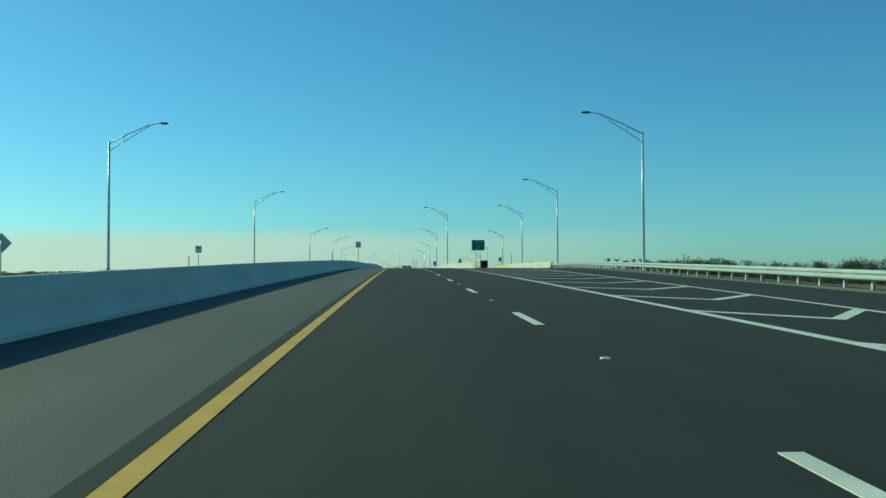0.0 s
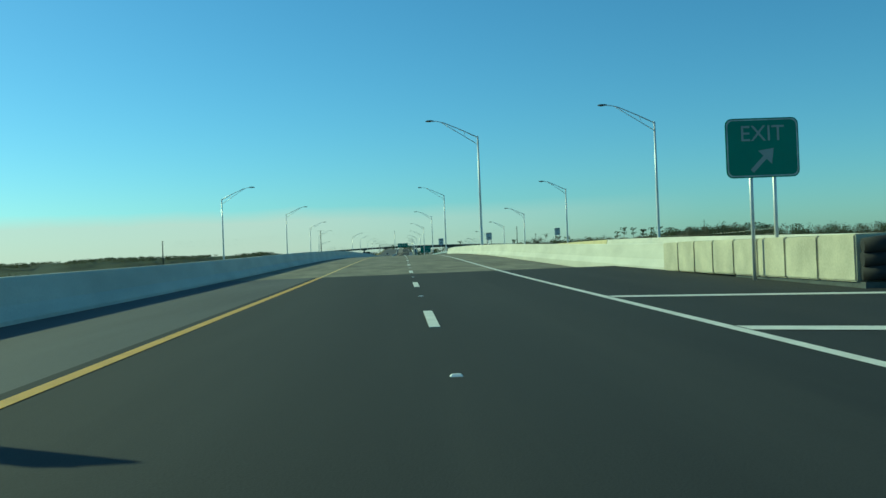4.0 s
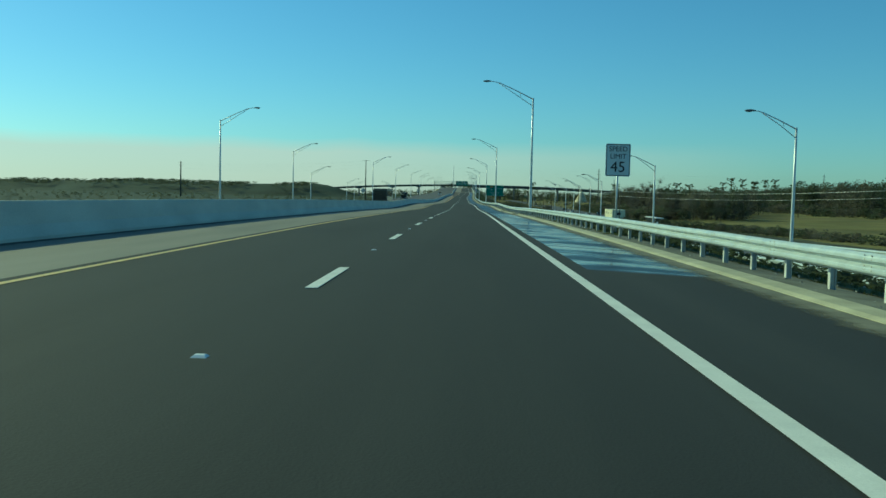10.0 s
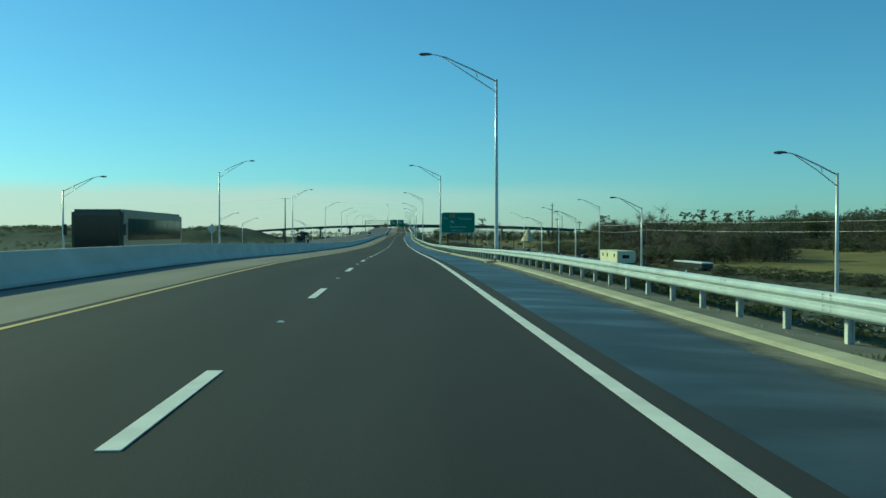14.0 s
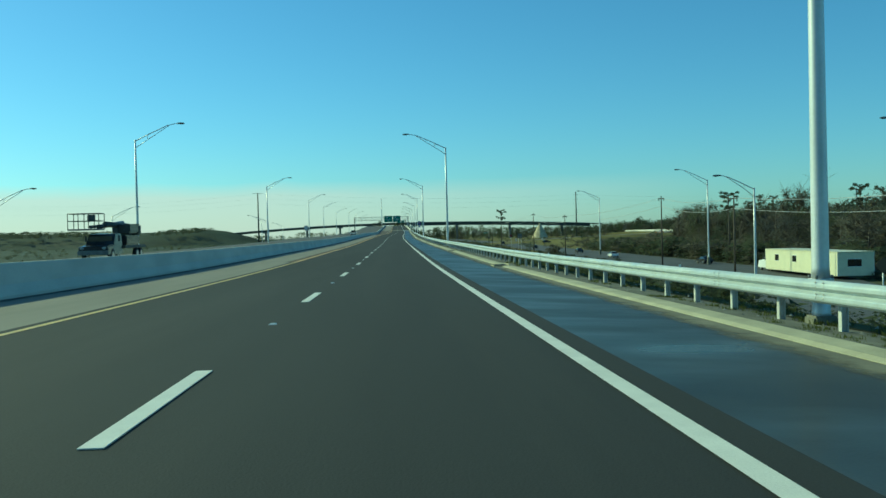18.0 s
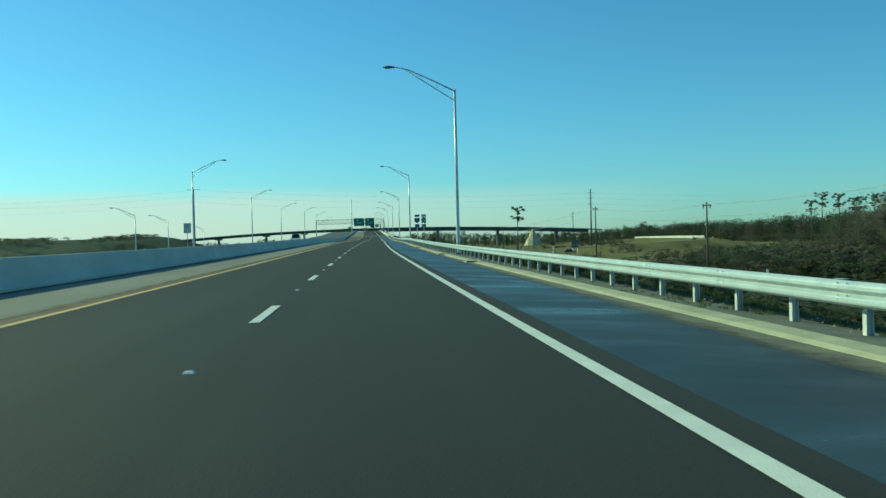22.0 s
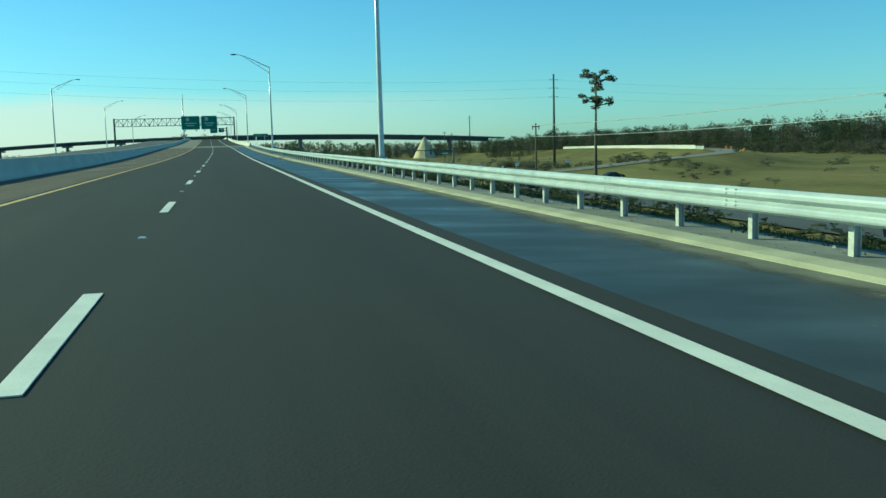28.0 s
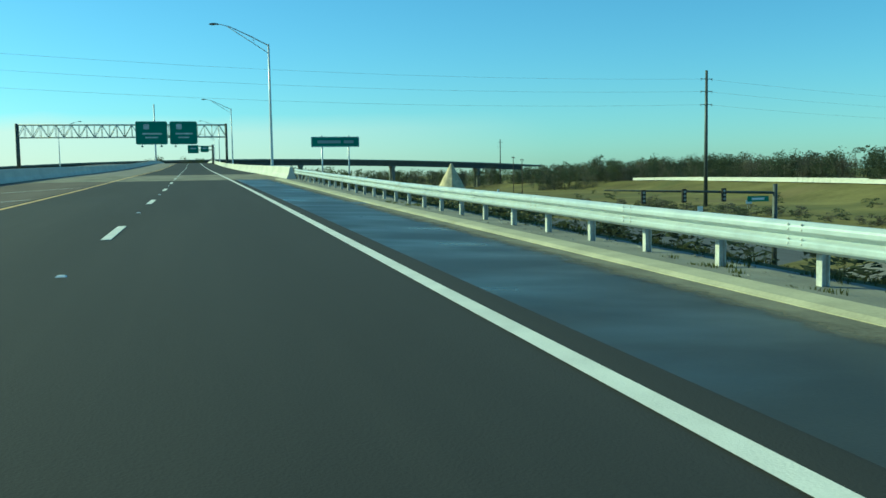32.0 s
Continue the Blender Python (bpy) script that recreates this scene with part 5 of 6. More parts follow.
for x, y, s in ((92.7, 700, 1.24), (88, 700, 1.06), (84, 702, 1.03), (80, 698, 1.02), (113, 704, 1.1), (119, 708, 1.08), (98, 790, 1.2), (107, 812, 1.15), (84, 770, 1.1)):     # bare crowns above the wood
    plant(3, x, y, s)
for x, y in ((38, 500), (44, 610), (48, 760), (46, 905), (78, 1000), (60, 1010), (93, 960), (70, 905)):
    plant(rng.choice((5, 6)), x, y, rng.uniform(0.25, 0.45))


def forest(name, spots, mat, label, leaf=120, size=0.05, pines=0.5, wide=1.0):
    """Many distant trees of trunk and leaf sprays, joined."""
    r = random.Random(len(spots))
    shapes = []
    for k in range(6):
        vs, fs = [], []
        pine = k == 5
        clumps = 5 if pine else 10
        for c in range(clumps):
            cx, cy, cz = r.uniform(-0.2, 0.2), r.uniform(-0.2, 0.2), (r.uniform(0.78, 0.97) if pine else r.uniform(0.06, 0.9))
            for _ in range(leaf // (16 if pine else clumps)):
                d = Vector((r.gauss(0, 1), r.gauss(0, 1), r.gauss(0, 1))).normalized() * r.random() ** 0.4
                p = Vector((cx + d.x * 0.17, cy + d.y * 0.17, cz + d.z * (0.04 if pine else 0.13)))
                a = Vector((r.gauss(0, 1), r.gauss(0, 1), r.gauss(0, 0.6))).normalized() * size * r.uniform(0.6, 1.3)
                b = a.orthogonal()
                n0 = len(vs)
                vs += [p - a - b * 0.4, p + a * r.uniform(-0.3, 1) - b * 0.3, p + b * 0.7 + a * 0.2]
                fs.append((n0, n0 + 1, n0 + 2))
        if wide > 1.5:
            shapes.append((np.array([tuple(v) for v in vs]), fs))
            continue
        n0 = len(vs)
        for z, w in ((0, 0.010), (0.85, 0.004)):
            vs += [Vector((w * sx, w * sy, z)) for sx, sy in ((-1, -1), (1, -1), (1, 1), (-1, 1))]
        fs += [(n0 + q, n0 + (q + 1) % 4, n0 + 4 + (q + 1) % 4, n0 + 4 + q) for q in range(4)]
        shapes.append((np.array([tuple(v) for v in vs]), fs))
    allv, allf, off = [], [], 0
    for x, y, h, *base in spots:
        v, f = shapes[r.choices(range(6), (3, 3, 3, 3, 3, pines))[0]]
        a = r.uniform(0, 6.28)
        ca, sa = math.cos(a), math.sin(a)
        w = h * r.uniform(0.8, 1.25) * wide
        m = np.array(((ca * w, -sa * w, 0), (sa * w, ca * w, 0), (0, 0, h)))
        allv.append(v @ m.T + np.array((x, y, base[0] if base else ground_z(x - xr(y), y) - 0.3)))
        allf += [tuple(i + off for i in q) for q in f]
        off += len(v)
    me = bpy.data.meshes.new(name)
    me.from_pydata(np.concatenate(allv).tolist(), [], allf)
    me.materials.append(mat)
    return tagged(new(name, me), label, "woods", kind="stuff")


spots, brown = [], []
for _ in range(950):        # wood on the far side of the fields
    y = rng.uniform(420, 1600)
    x = 255 + 30 * math.sin(y * 0.006) + rng.uniform(0, 80) + max(0, 760 - y) * 0.25 + max(0, min(1, (y - 1050) / 100)) * 25
    (spots if rng.random() < 0.6 else brown).append((x, y, rng.uniform(16, 22) if y > 1050 else rng.uniform(17, 24) if y > 800 else rng.uniform(13, 19)))
for _ in range(130):        # depth of the near wood
    y = rng.uniform(650, 850)
    (spots if rng.random() < 0.5 else brown).append((rng.uniform(100, min(152, 10 + 0.33 * (y - 360)) + 12) + max(0, y - 760) * 0.4, y, rng.uniform(11, 14.5) + (1.6 if y > 735 else 0)))
for _ in range(150):        # trees that hide the flyover's far end
    x = rng.uniform(150, 340)
    (spots if rng.random() < 0.6 else brown).append((x, rng.uniform(1385, 1432), rng.uniform(8, 13)))
for _ in range(360):        # wood closing the view ahead and to the right
    x = rng.uniform(-60, 460)
    (spots if rng.random() < 0.6 else brown).append((x, rng.uniform(1500, 1640), rng.uniform(9, 15) + max(0, x - 150) * 0.02))
spots, brown = ([b for b in lot if not (1380 < b[1] < 1512 and 110 < b[0] < 178)] for lot in (spots, brown))     # open ground before the sand heap
forest("woods", spots, WOODS_LEAF, "dull green winter woods beyond the fields", 420, 0.029)
forest("brown_woods", brown, WOODS_BROWN, "leafless grey-brown winter woods beyond the fields", 420, 0.027)
brown = []
for _ in range(520):        # brush at the feet of the woods
    y = rng.uniform(430, 1300)
    brown.append((228 + 30 * math.sin(y * 0.006) + rng.uniform(0, 40) + max(0, 760 - y) * 0.25 + max(0, min(1, (y - 1050) / 100)) * 25, y, rng.uniform(3, 7)))
thickets = []
for _ in range(1500):       # over the open land beyond the far carriageway
    y, x = rng.uniform(150, 1390), -62 - 480 * rng.random() ** 1.3
    if noise.noise(Vector((x * 0.012, y * 0.012, 1))) > -0.12:
        thickets.append((x, y, rng.uniform(1.2, 3.6)))
for _ in range(240):        # scrub beyond the side road, before the fields open
    y = rng.uniform(680, 885)
    brown.append((rng.uniform(60, 84) + max(0, y - 800) * rng.uniform(0, 0.6), y, rng.uniform(1.8, 5)))
for _ in range(230):        # scrub between the side road and the fields ahead
    y = rng.uniform(770, 1000)
    brown.append((rng.uniform(40, 47) if y > 830 else rng.uniform(68, 76), y, rng.uniform(0.8, 1.6)))
for _ in range(330):        # hedge along the field's near edge
    y = rng.uniform(400, 570)
    brown.append((58 + (640 - y) * 0.14 + rng.uniform(-4, 5), y, rng.uniform(1.0, 2.6)))
for _ in range(120):        # hedge across the fields ahead
    y = rng.uniform(1012, 1180)
    brown.append((rng.uniform(102, 120) + (y - 1012) * 0.02, y, rng.uniform(1.3, 2.8)))
for _ in range(90):         # clumps in the fields ahead
    brown.append((rng.uniform(60, 190), rng.uniform(900, 1330), rng.uniform(1.0, 3.0)))
for _ in range(260):        # undergrowth of the near wood
    y = rng.uniform(630, 850)
    brown.append((rng.uniform(72, 90) + max(0, y - 760) * 0.3, y, rng.uniform(2, 6)))
for _ in range(260):        # dark bushes at the foot of the embankment ahead
    y = rng.uniform(860, 1010)
    brown.append((rng.uniform(20, 46), y, rng.uniform(1.2, 3.0)))
for _ in range(1400):       # rank scrub over the low land between the embankment and the wood
    y = rng.uniform(470, 800)
    x = rng.uniform(22, 74) if y < 640 else rng.uniform(18, 86)
    h = rng.uniform(1.0, 2.2) if y > 600 else rng.uniform(0.5, 1.0)
    if 640 < y and x > 66:
        h *= 1.8
    if y > 560 or abs(x - table(RAMP_U, y)) > 7.5:
        brown.append((x, y, h))
for _ in range(280):        # higher thicket before the fields
    y = rng.uniform(770, 846)
    brown.append((1.5 + 0.43 * (y - 669) + rng.uniform(0, 45), y, rng.uniform(2.4, 4.2)))
for _ in range(110):        # scrub between the side road and the embankment
    y = rng.uniform(690, 1000)
    brown.append((rng.uniform(18, 42) + rng.uniform(0, 14) * (y > 640), y, rng.uniform(0.6, 1.8)))
brown = [b for b in brown if b[1] < 560 or b[1] > 1000 or b[0] > 200 or abs(b[0] - xr(b[1]) - side_mid(b[1]) - 2.5) > 10.5]     # none on the side road
forest("brush", brown[::2], WOODS_BROWN, "brown winter brush and low bushes on the fields", 190, 0.056, 0, 1.9)
forest("thickets", thickets, RIDGE_LEAF, "grey-green thickets on the open land", 160, 0.049, 0, 2.2)
forest("green_brush", brown[1::2], WOODS_LEAF, "dark green scrub and low bushes on the fields", 190, 0.056, 0, 1.9)

# thick low growth down the road's slope
spots = []
for _ in range(5200):
    q, u = rng.uniform(262, 1008), 8.9 + 5.5 * rng.random() ** 1.7
    foot = zr(q) + fall(u, q) - (max(0.06, 0.5 + (u - 9.9) * 0.55))
    spots.append((xr(q) + u, q, rng.uniform(0.7, 1.3) * (0.45 if u < 9.6 else 0.7 if u < 10.8 else 1), foot - 0.1))
forest("slope_brush", spots, WOODS_LEAF, "dark tangled bushes down the embankment's slope", 64, 0.090, 0, 1.8)

# woods on the ridge
spots = []
for _ in range(1800):
    x = -208 - 787 * rng.random()
    if noise.noise(Vector((x * 0.016, 6, 0))) > -0.3:
        d = rng.uniform(-95, 35)
        spots.append((x, FLY + d, rng.uniform(2.5, 5.0), ridge_z(x) - 1.2 + min(0, d + 20) * 0.06))
forest("ridge_woods", spots, RIDGE_LEAF, "dark low woods along the crest of the ridge", 90, 0.07, 0, 2.2)

# far woods all round the horizon
spots = []
for k in range(2400):
    a = rng.uniform(-1.35, 1.35)
    r = rng.uniform(1250, 1600)
    x, y = r * math.sin(a), 420 + r * math.cos(a)
    if y < 1700 or abs(x) > 60:
        spots.append((x, y, (15 if a > -0.1 else 9) + 6 * noise.noise(Vector((a * 9, 0, 0))) + rng.uniform(0, 3)))
forest("far_woods", spots, LEAF, "dull green woods along the horizon", 64, 0.07, 0)


# ---- weeds of the verge ----
def weeds(name, spots, mat, label, blades=12):
    """Tufts of bent blades: x, y, z, height of each."""
    r = random.Random(len(spots))
    vs, fs = [], []
    for x, y, z, h in spots:
        for _ in range(blades):
            a, l = r.uniform(0, 6.28), h * r.uniform(0.5, 1.1)
            dx, dy = math.cos(a), math.sin(a)
            ox, oy, w = x + r.gauss(0, h * 0.6), y + r.gauss(0, h * 0.9), 0.004 + l * 0.010
            out = l * r.uniform(0.15, 0.6)
            n0 = len(vs)
            vs += [(ox - dy * w, oy + dx * w, z - 0.05), (ox + dy * w, oy - dx * w, z - 0.05), (ox + dx * out * 0.4 + dy * w, oy + dy * out * 0.4 - dx * w, z + l * 0.6), (ox + dx * out, oy + dy * out, z + l)]
            fs += [(n0, n0 + 1, n0 + 2), (n0, n0 + 2, n0 + 3)]
    me = bpy.data.meshes.new(name)
    me.from_pydata(vs, [], fs)
    me.materials.append(mat)
    return tagged(new(name, me), label, "weeds", kind="stuff")


spots = []
for _ in range(12500):       # rank growth on the shaded slope behind the guardrail
    s = rng.uniform(255, 1010)
    u = 7.98 + abs(rng.gauss(0, 0.9))
    spots.append((xr(s) + u, s, zr(s) + fall(u, s) - 0.05 - max(0, u - 8.7) * 0.40, rng.uniform(0.04, 0.12)))
weeds("slope_weeds", spots, WEED, "rank olive grass and weeds on the slope behind the guardrail", 13)
spots = []
for _ in range(5200):       # thin tufts in the gravel, thicker in patches
    s, u = rng.uniform(300, 1010), rng.uniform(6.75, 8.2)
    if noise.noise(Vector((s * 0.12, u * 0.4, 2))) > (0.15 if s < 795 else 0.45):
        spots.append((xr(s) + u, s, zr(s) + fall(u, s) - 0.03, rng.uniform(0.03, 0.09)))
for _ in range(3000):       # a grassy stretch before the guide sign
    s, u = 496 + 34 * max(-1, min(1, rng.gauss(0, 0.45))), rng.uniform(6.9, 8.6)
    if noise.noise(Vector((s * 0.3, u * 0.8, 6))) > -0.2:
        spots.append((xr(s) + u, s, zr(s) + fall(u, s) - 0.03, rng.uniform(0.03, 0.08)))
weeds("verge_weeds", spots, TUFT, "small yellow-green weed tufts in the gravel verge", 24)


# ---- loose stones in the verge ----
stone_rng = random.Random(23)
vs, fs = [], []
for _ in range(5200):
    s, u = stone_rng.uniform(262, 1008), stone_rng.uniform(6.68, 8.5)
    z, r = zr(s) + fall(u, s) - 0.01, stone_rng.uniform(0.012, 0.045)
    n0 = len(vs)
    for dx, dy, dz in ((1, 0, 0), (0, 1, 0), (-1, 0, 0), (0, -1, 0), (0, 0, 0.8)):
        vs.append((xr(s) + u + r * dx * stone_rng.uniform(0.6, 1.3), s + r * dy * stone_rng.uniform(0.6, 1.3), z + r * dz * stone_rng.uniform(0.6, 1.2)))
    fs += [(n0, n0 + 1, n0 + 4), (n0 + 1, n0 + 2, n0 + 4), (n0 + 2, n0 + 3, n0 + 4), (n0 + 3, n0, n0 + 4)]
me = bpy.data.meshes.new("verge_stones")
me.from_pydata(vs, [], fs)
me.materials.append(STONES)
tagged(new("verge_stones", me), "loose grey stones scattered in the verge", "stones", kind="stuff")

# ---- sand heap, concrete barriers on the land to the right ----
heap = bmesh.new()
bmesh.ops.create_cone(heap, cap_ends=True, segments=28, radius1=9.6, radius2=0.4, depth=17.6)
for v in heap.verts:
    v.co += Vector((noise.noise(v.co * 0.3), noise.noise(v.co * 0.3 + Vector((7, 0, 0))), 0.4 * noise.noise(v.co * 0.5))) * 0.8
sand = part("sand_mound", heap, SAND)
sand.location = (161.3, 1500, LOW + 7.4)
tagged(sand, "tall pale heap of construction sand", "sand heap")

# ---- the pale curved road on its bank, with parapets ----
bm = bmesh.new()
rows = []
for k in range(61):
    c, d = loop_at(k / 60)
    side = Vector((d.y, -d.x, 0)).normalized()
    wide = 0.4 + 0.6 * min(1, k / 36)
    rows.append([bm.verts.new(c + side * o * wide + Vector((0, 0, -0.03 * abs(o) / 6))) for o in (-6, 0, 6)])
for a, b in zip(rows, rows[1:]):
    for k in range(2):
        bm.faces.new((a[k], a[k + 1], b[k + 1], b[k]))
setting("loop_road", up_facing(bm), SHOULDER, "pale new concrete road curving over a low bank", "road")
jb = bmesh.new()
prof = [(-0.3, 0), (0.3, 0), (0.3, 0.10), (0.16, 0.42), (0.11, 1.35), (-0.11, 1.35), (-0.16, 0.42), (-0.3, 0.10)]
ra, rb = [[jb.verts.new((a, y, b)) for a, b in prof] for y in (-1.85, 1.85)]
for k in range(8):
    jb.faces.new((ra[k], ra[(k + 1) % 8], rb[(k + 1) % 8], rb[k]))
jb.faces.new(ra)
jb.faces.new(rb[::-1])
bmesh.ops.recalc_face_normals(jb, faces=jb.faces)
jersey = tagged(part("concrete_barrier", jb, CONCRETE), "tall pale concrete barrier along the curved road", "barrier", "row of concrete barriers")
count = 0
for side, w0, w1 in ((-5.7, 0.47, 0.82), (5.7, 0.56, 0.82)):
    w = w0
    while w < w1:
        c, d = loop_at(w)
        c2, _ = loop_at(w + 0.001)
        q = Vector((d.y, -d.x, 0)).normalized()
        m = Matrix.Translation(c + q * side) @ pose(0, 0, 0, 0, 0, math.degrees(math.atan2(-d.x, d.y)))
        if count:
            copy_thing(jersey, m)
        else:
            jersey.matrix_basis = m
        count += 1
        w += 0.001 * 3.75 / max(0.01, (c2 - c).length)


def drum(x, y, z):
    d = thing("traffic_drum", pose(x, y, z), "orange construction drum with white bands", "traffic drum", "drums on the curved road")
    part("body", tube(bmesh.new(), [(0, 0, 0.0), (0, 0, 0.08), (0, 0, 0.10), (0, 0, 1.0)], [0.38, 0.38, 0.29, 0.22], 14), SIGN_ORANGE, d)
    for h in (0.35, 0.7):
        part("band", tube(bmesh.new(), [(0, 0, h), (0, 0, h + 0.12)], 0.285 - 0.08 * h, 14), SIGN_WHITE, d)


for w, o in ((0.36, 5.0), (0.375, 5.0), (0.39, 4.8), (0.47, 5.0), (0.485, 5.0)):
    c, d = loop_at(w)
    drum(c.x + d.y * o, c.y - d.x * o, c.z - 0.02)
for x, y, w, h in ((100, 1110, 1.2, 1.0), (78, 1078, 0.9, 1.5), (128, 1135, 1.6, 0.9)):
    sg = thing("work_sign", pose(x, y, ground_z(x - xr(y), y)), "white construction sign on two posts in the field", "road sign", "signs in the field")
    p = face(sg, w, h, 0, 2.0, SIGN_WHITE)
    for o in (-0.3, 0.3):
        sign_post(sg, o, -0.3, 2.2)
# signs on the side road below the embankment
g = ground_z(42.2, 847)
stop = thing("stop_sign", pose(45, 847, g), "red eight-sided sign on a tall post below the embankment", "road sign")
bm = bmesh.new()
bmesh.ops.create_cone(bm, cap_ends=True, segments=8, radius1=0.5, radius2=0.5, depth=0.02)
bmesh.ops.rotate(bm, verts=bm.verts, matrix=Matrix.Rotation(radians(90), 3, "X") @ Matrix.Rotation(radians(22.5), 3, "Z"))
bmesh.ops.translate(bm, verts=bm.verts, vec=(0, 0, -0.95 - g))
part("panel", bm, SIGN_FADED, stop)
sign_post(stop, 0, -0.3, -0.7 - g)
g = ground_z(43.6, 826)
svc = thing("service_sign", pose(45.4, 826, g), "dull grey back of a two-panel sign on tall posts", "road sign")
face(svc, 1.5, 1.0, 0, -0.7 - g, SIGN_DULL, corner=0.06)
face(svc, 1.5, 0.5, 0, -1.55 - g, SIGN_DULL, corner=0.05, name="lower_panel")
for o in (-0.5, 0.5):
    sign_post(svc, o, -0.3, -0.4 - g)


# ---- traffic signal at the side road ----
ts = thing("traffic_signal", pose(55, 1024, LOW + 0.9), "dark traffic signal mast with an arm over the side road", "traffic light")
part("mast", tube(bmesh.new(), [(0, 0, -1.2), (0, 0, 7.2)], [0.26, 0.2], 10), DARK_STEEL, ts)
part("arm", tube(bmesh.new(), [(0, 0, 6.4), (-16, 2, 6.9)], [0.13, 0.07], 8), DARK_STEEL, ts)
for x in (-5, -9, -13):
    hd = part("signal_head", box(bmesh.new(), x - 0.2, x + 0.2, 0.35, 0.6, 5.7, 6.9, 0.03), RUBBER, ts)
    for z in (6.65, 6.3, 5.95):
        part("lens", tube(bmesh.new(), [(x, 0.30, z), (x, 0.36, z)], 0.12, 10), GLASS, hd)
p = part("name_plate", panel(bmesh.new(), 2.2, 0.5, 0.03, 0.05), SIGN_GREEN, ts, "green street name plate")
p.location = (-1.9, -0.2, 5.9)
bars(p, SIGN_WHITE, [(0, 0, 1.3, 0.2)])


# ---- vehicles ----
def wheel(v, x, y, r, w=0.24):
    """A wheel on its axle along x, with its tyre and rim."""
    t = part("tyre", tube(bmesh.new(), [(x - w / 2, y, r), (x - w / 2 + 0.03, y, r), (x + w / 2 - 0.03, y, r), (x + w / 2, y, r)], [r * 0.92, r, r, r * 0.92], 20), RUBBER, v)
    part("rim", tube(bmesh.new(), [(x - w / 2 - 0.01, y, r), (x + w / 2 + 0.01, y, r)], r * 0.6, 14), GREY_PAINT, t)


def hull(bm, outline, half, taper=0.0, top=1e9):
    """A body from a side outline of (y, z), drawn in towards its top."""
    sides = []
    for s in (-1, 1):
        sides.append([bm.verts.new((s * (half - taper * max(0, min(1, (z - 0.9) / 0.6))), y, z)) for y, z in outline])
    n = len(outline)
    for k in range(n):
        bm.faces.new((sides[0][k], sides[0][(k + 1) % n], sides[1][(k + 1) % n], sides[1][k]))
    bm.faces.new(sides[0])
    bm.faces.new(sides[1][::-1])
    bmesh.ops.recalc_face_normals(bm, faces=bm.faces)
    bmesh.ops.bevel(bm, geom=[e for e in bm.edges], offset=0.05, segments=2, affect="EDGES")
    return bm


def car(at_pose, paint, label, kind="sedan"):
    """A car facing -y."""
    c = thing("car", at_pose, label, "car")
    lo = {"sedan": 1.42, "suv": 1.75}[kind]
    part("body", hull(bmesh.new(), [(-2.25, 0.35), (-2.28, 0.62), (-2.1, 0.80), (-1.0, 0.95), (2.0, 0.98), (2.25, 0.85), (2.28, 0.4), (1.9, 0.28), (-1.9, 0.28)], 0.90), paint, c)
    cab = [(-1.05, 0.93), (-0.25, lo), (1.1, lo), (1.9, 0.96)] if kind == "sedan" else [(-1.05, 0.93), (-0.4, lo), (2.0, lo - 0.05), (2.22, 0.96)]
    part("cabin", hull(bmesh.new(), cab, 0.80, 0.14), CAR_GLASS, c, "dark glass cabin")
    part("roof", box(bmesh.new(), -0.62, 0.62, cab[1][0], cab[2][0], lo - 0.02, lo + 0.025, 0.01), paint, c)
    for x in (-0.62, 0.62):
        part("headlight", blob(bmesh.new(), (x, -2.24, 0.68), (0.2, 0.07, 0.09)), GLASS, c)
        part("mirror", box(bmesh.new(), x * 1.55 - 0.08, x * 1.55 + 0.08, -0.95, -0.83, 0.95, 1.08, 0.02), paint, c)
        for y in (-1.4, 1.4):
            wheel(c, x * 1.3, y, 0.33)
    part("bumper", box(bmesh.new(), -0.85, 0.85, -2.33, -2.2, 0.32, 0.52, 0.03), DARK_PAINT, c)
    return c


def far_lane(s, u):
    return at(s, u, 0.01 - far_drop(s))


car(far_lane(383, -13.0), GREY_PAINT, "silver sedan on the far carriageway")
car(far_lane(245, -13.0), GREY_PAINT, "silver car on the far carriageway")
car(far_lane(815, -13.5), WHITE_PAINT, "white pickup-sized car on the far carriageway", "suv")

bus = thing("coach", far_lane(435, -13.3), "dark coach with tinted windows on the far carriageway", "bus")
part("body", box(bmesh.new(), -1.28, 1.28, 0, 12.2, 0.45, 3.5, 0.14), OLIVE_PAINT, bus)
part("skirt", box(bmesh.new(), -1.285, 1.285, 0.3, 12.0, 0.42, 1.3, 0.02), DARK_PAINT, bus)
part("windscreen", box(bmesh.new(), -1.12, 1.12, -0.02, 0.1, 1.45, 3.2, 0.03), CAR_GLASS, bus)
for x in (-1.29, 1.29):
    for k in range(7):
        part("side_window", box(bmesh.new(), x - 0.012, x + 0.012, 0.9 + k * 1.55, 2.35 + k * 1.55, 1.95, 3.05), CAR_GLASS, bus)
    for y in (2.4, 9.0, 10.3):
        wheel(bus, x * 0.88, y, 0.5, 0.3)
    part("mirror", box(bmesh.new(), x * 1.12 - 0.08, x * 1.12 + 0.08, -0.35, -0.2, 2.2, 2.75, 0.03), DARK_PAINT, bus)
    part("headlight", blob(bmesh.new(), (x * 0.75, -0.01, 0.85), (0.2, 0.06, 0.12)), GLASS, bus)

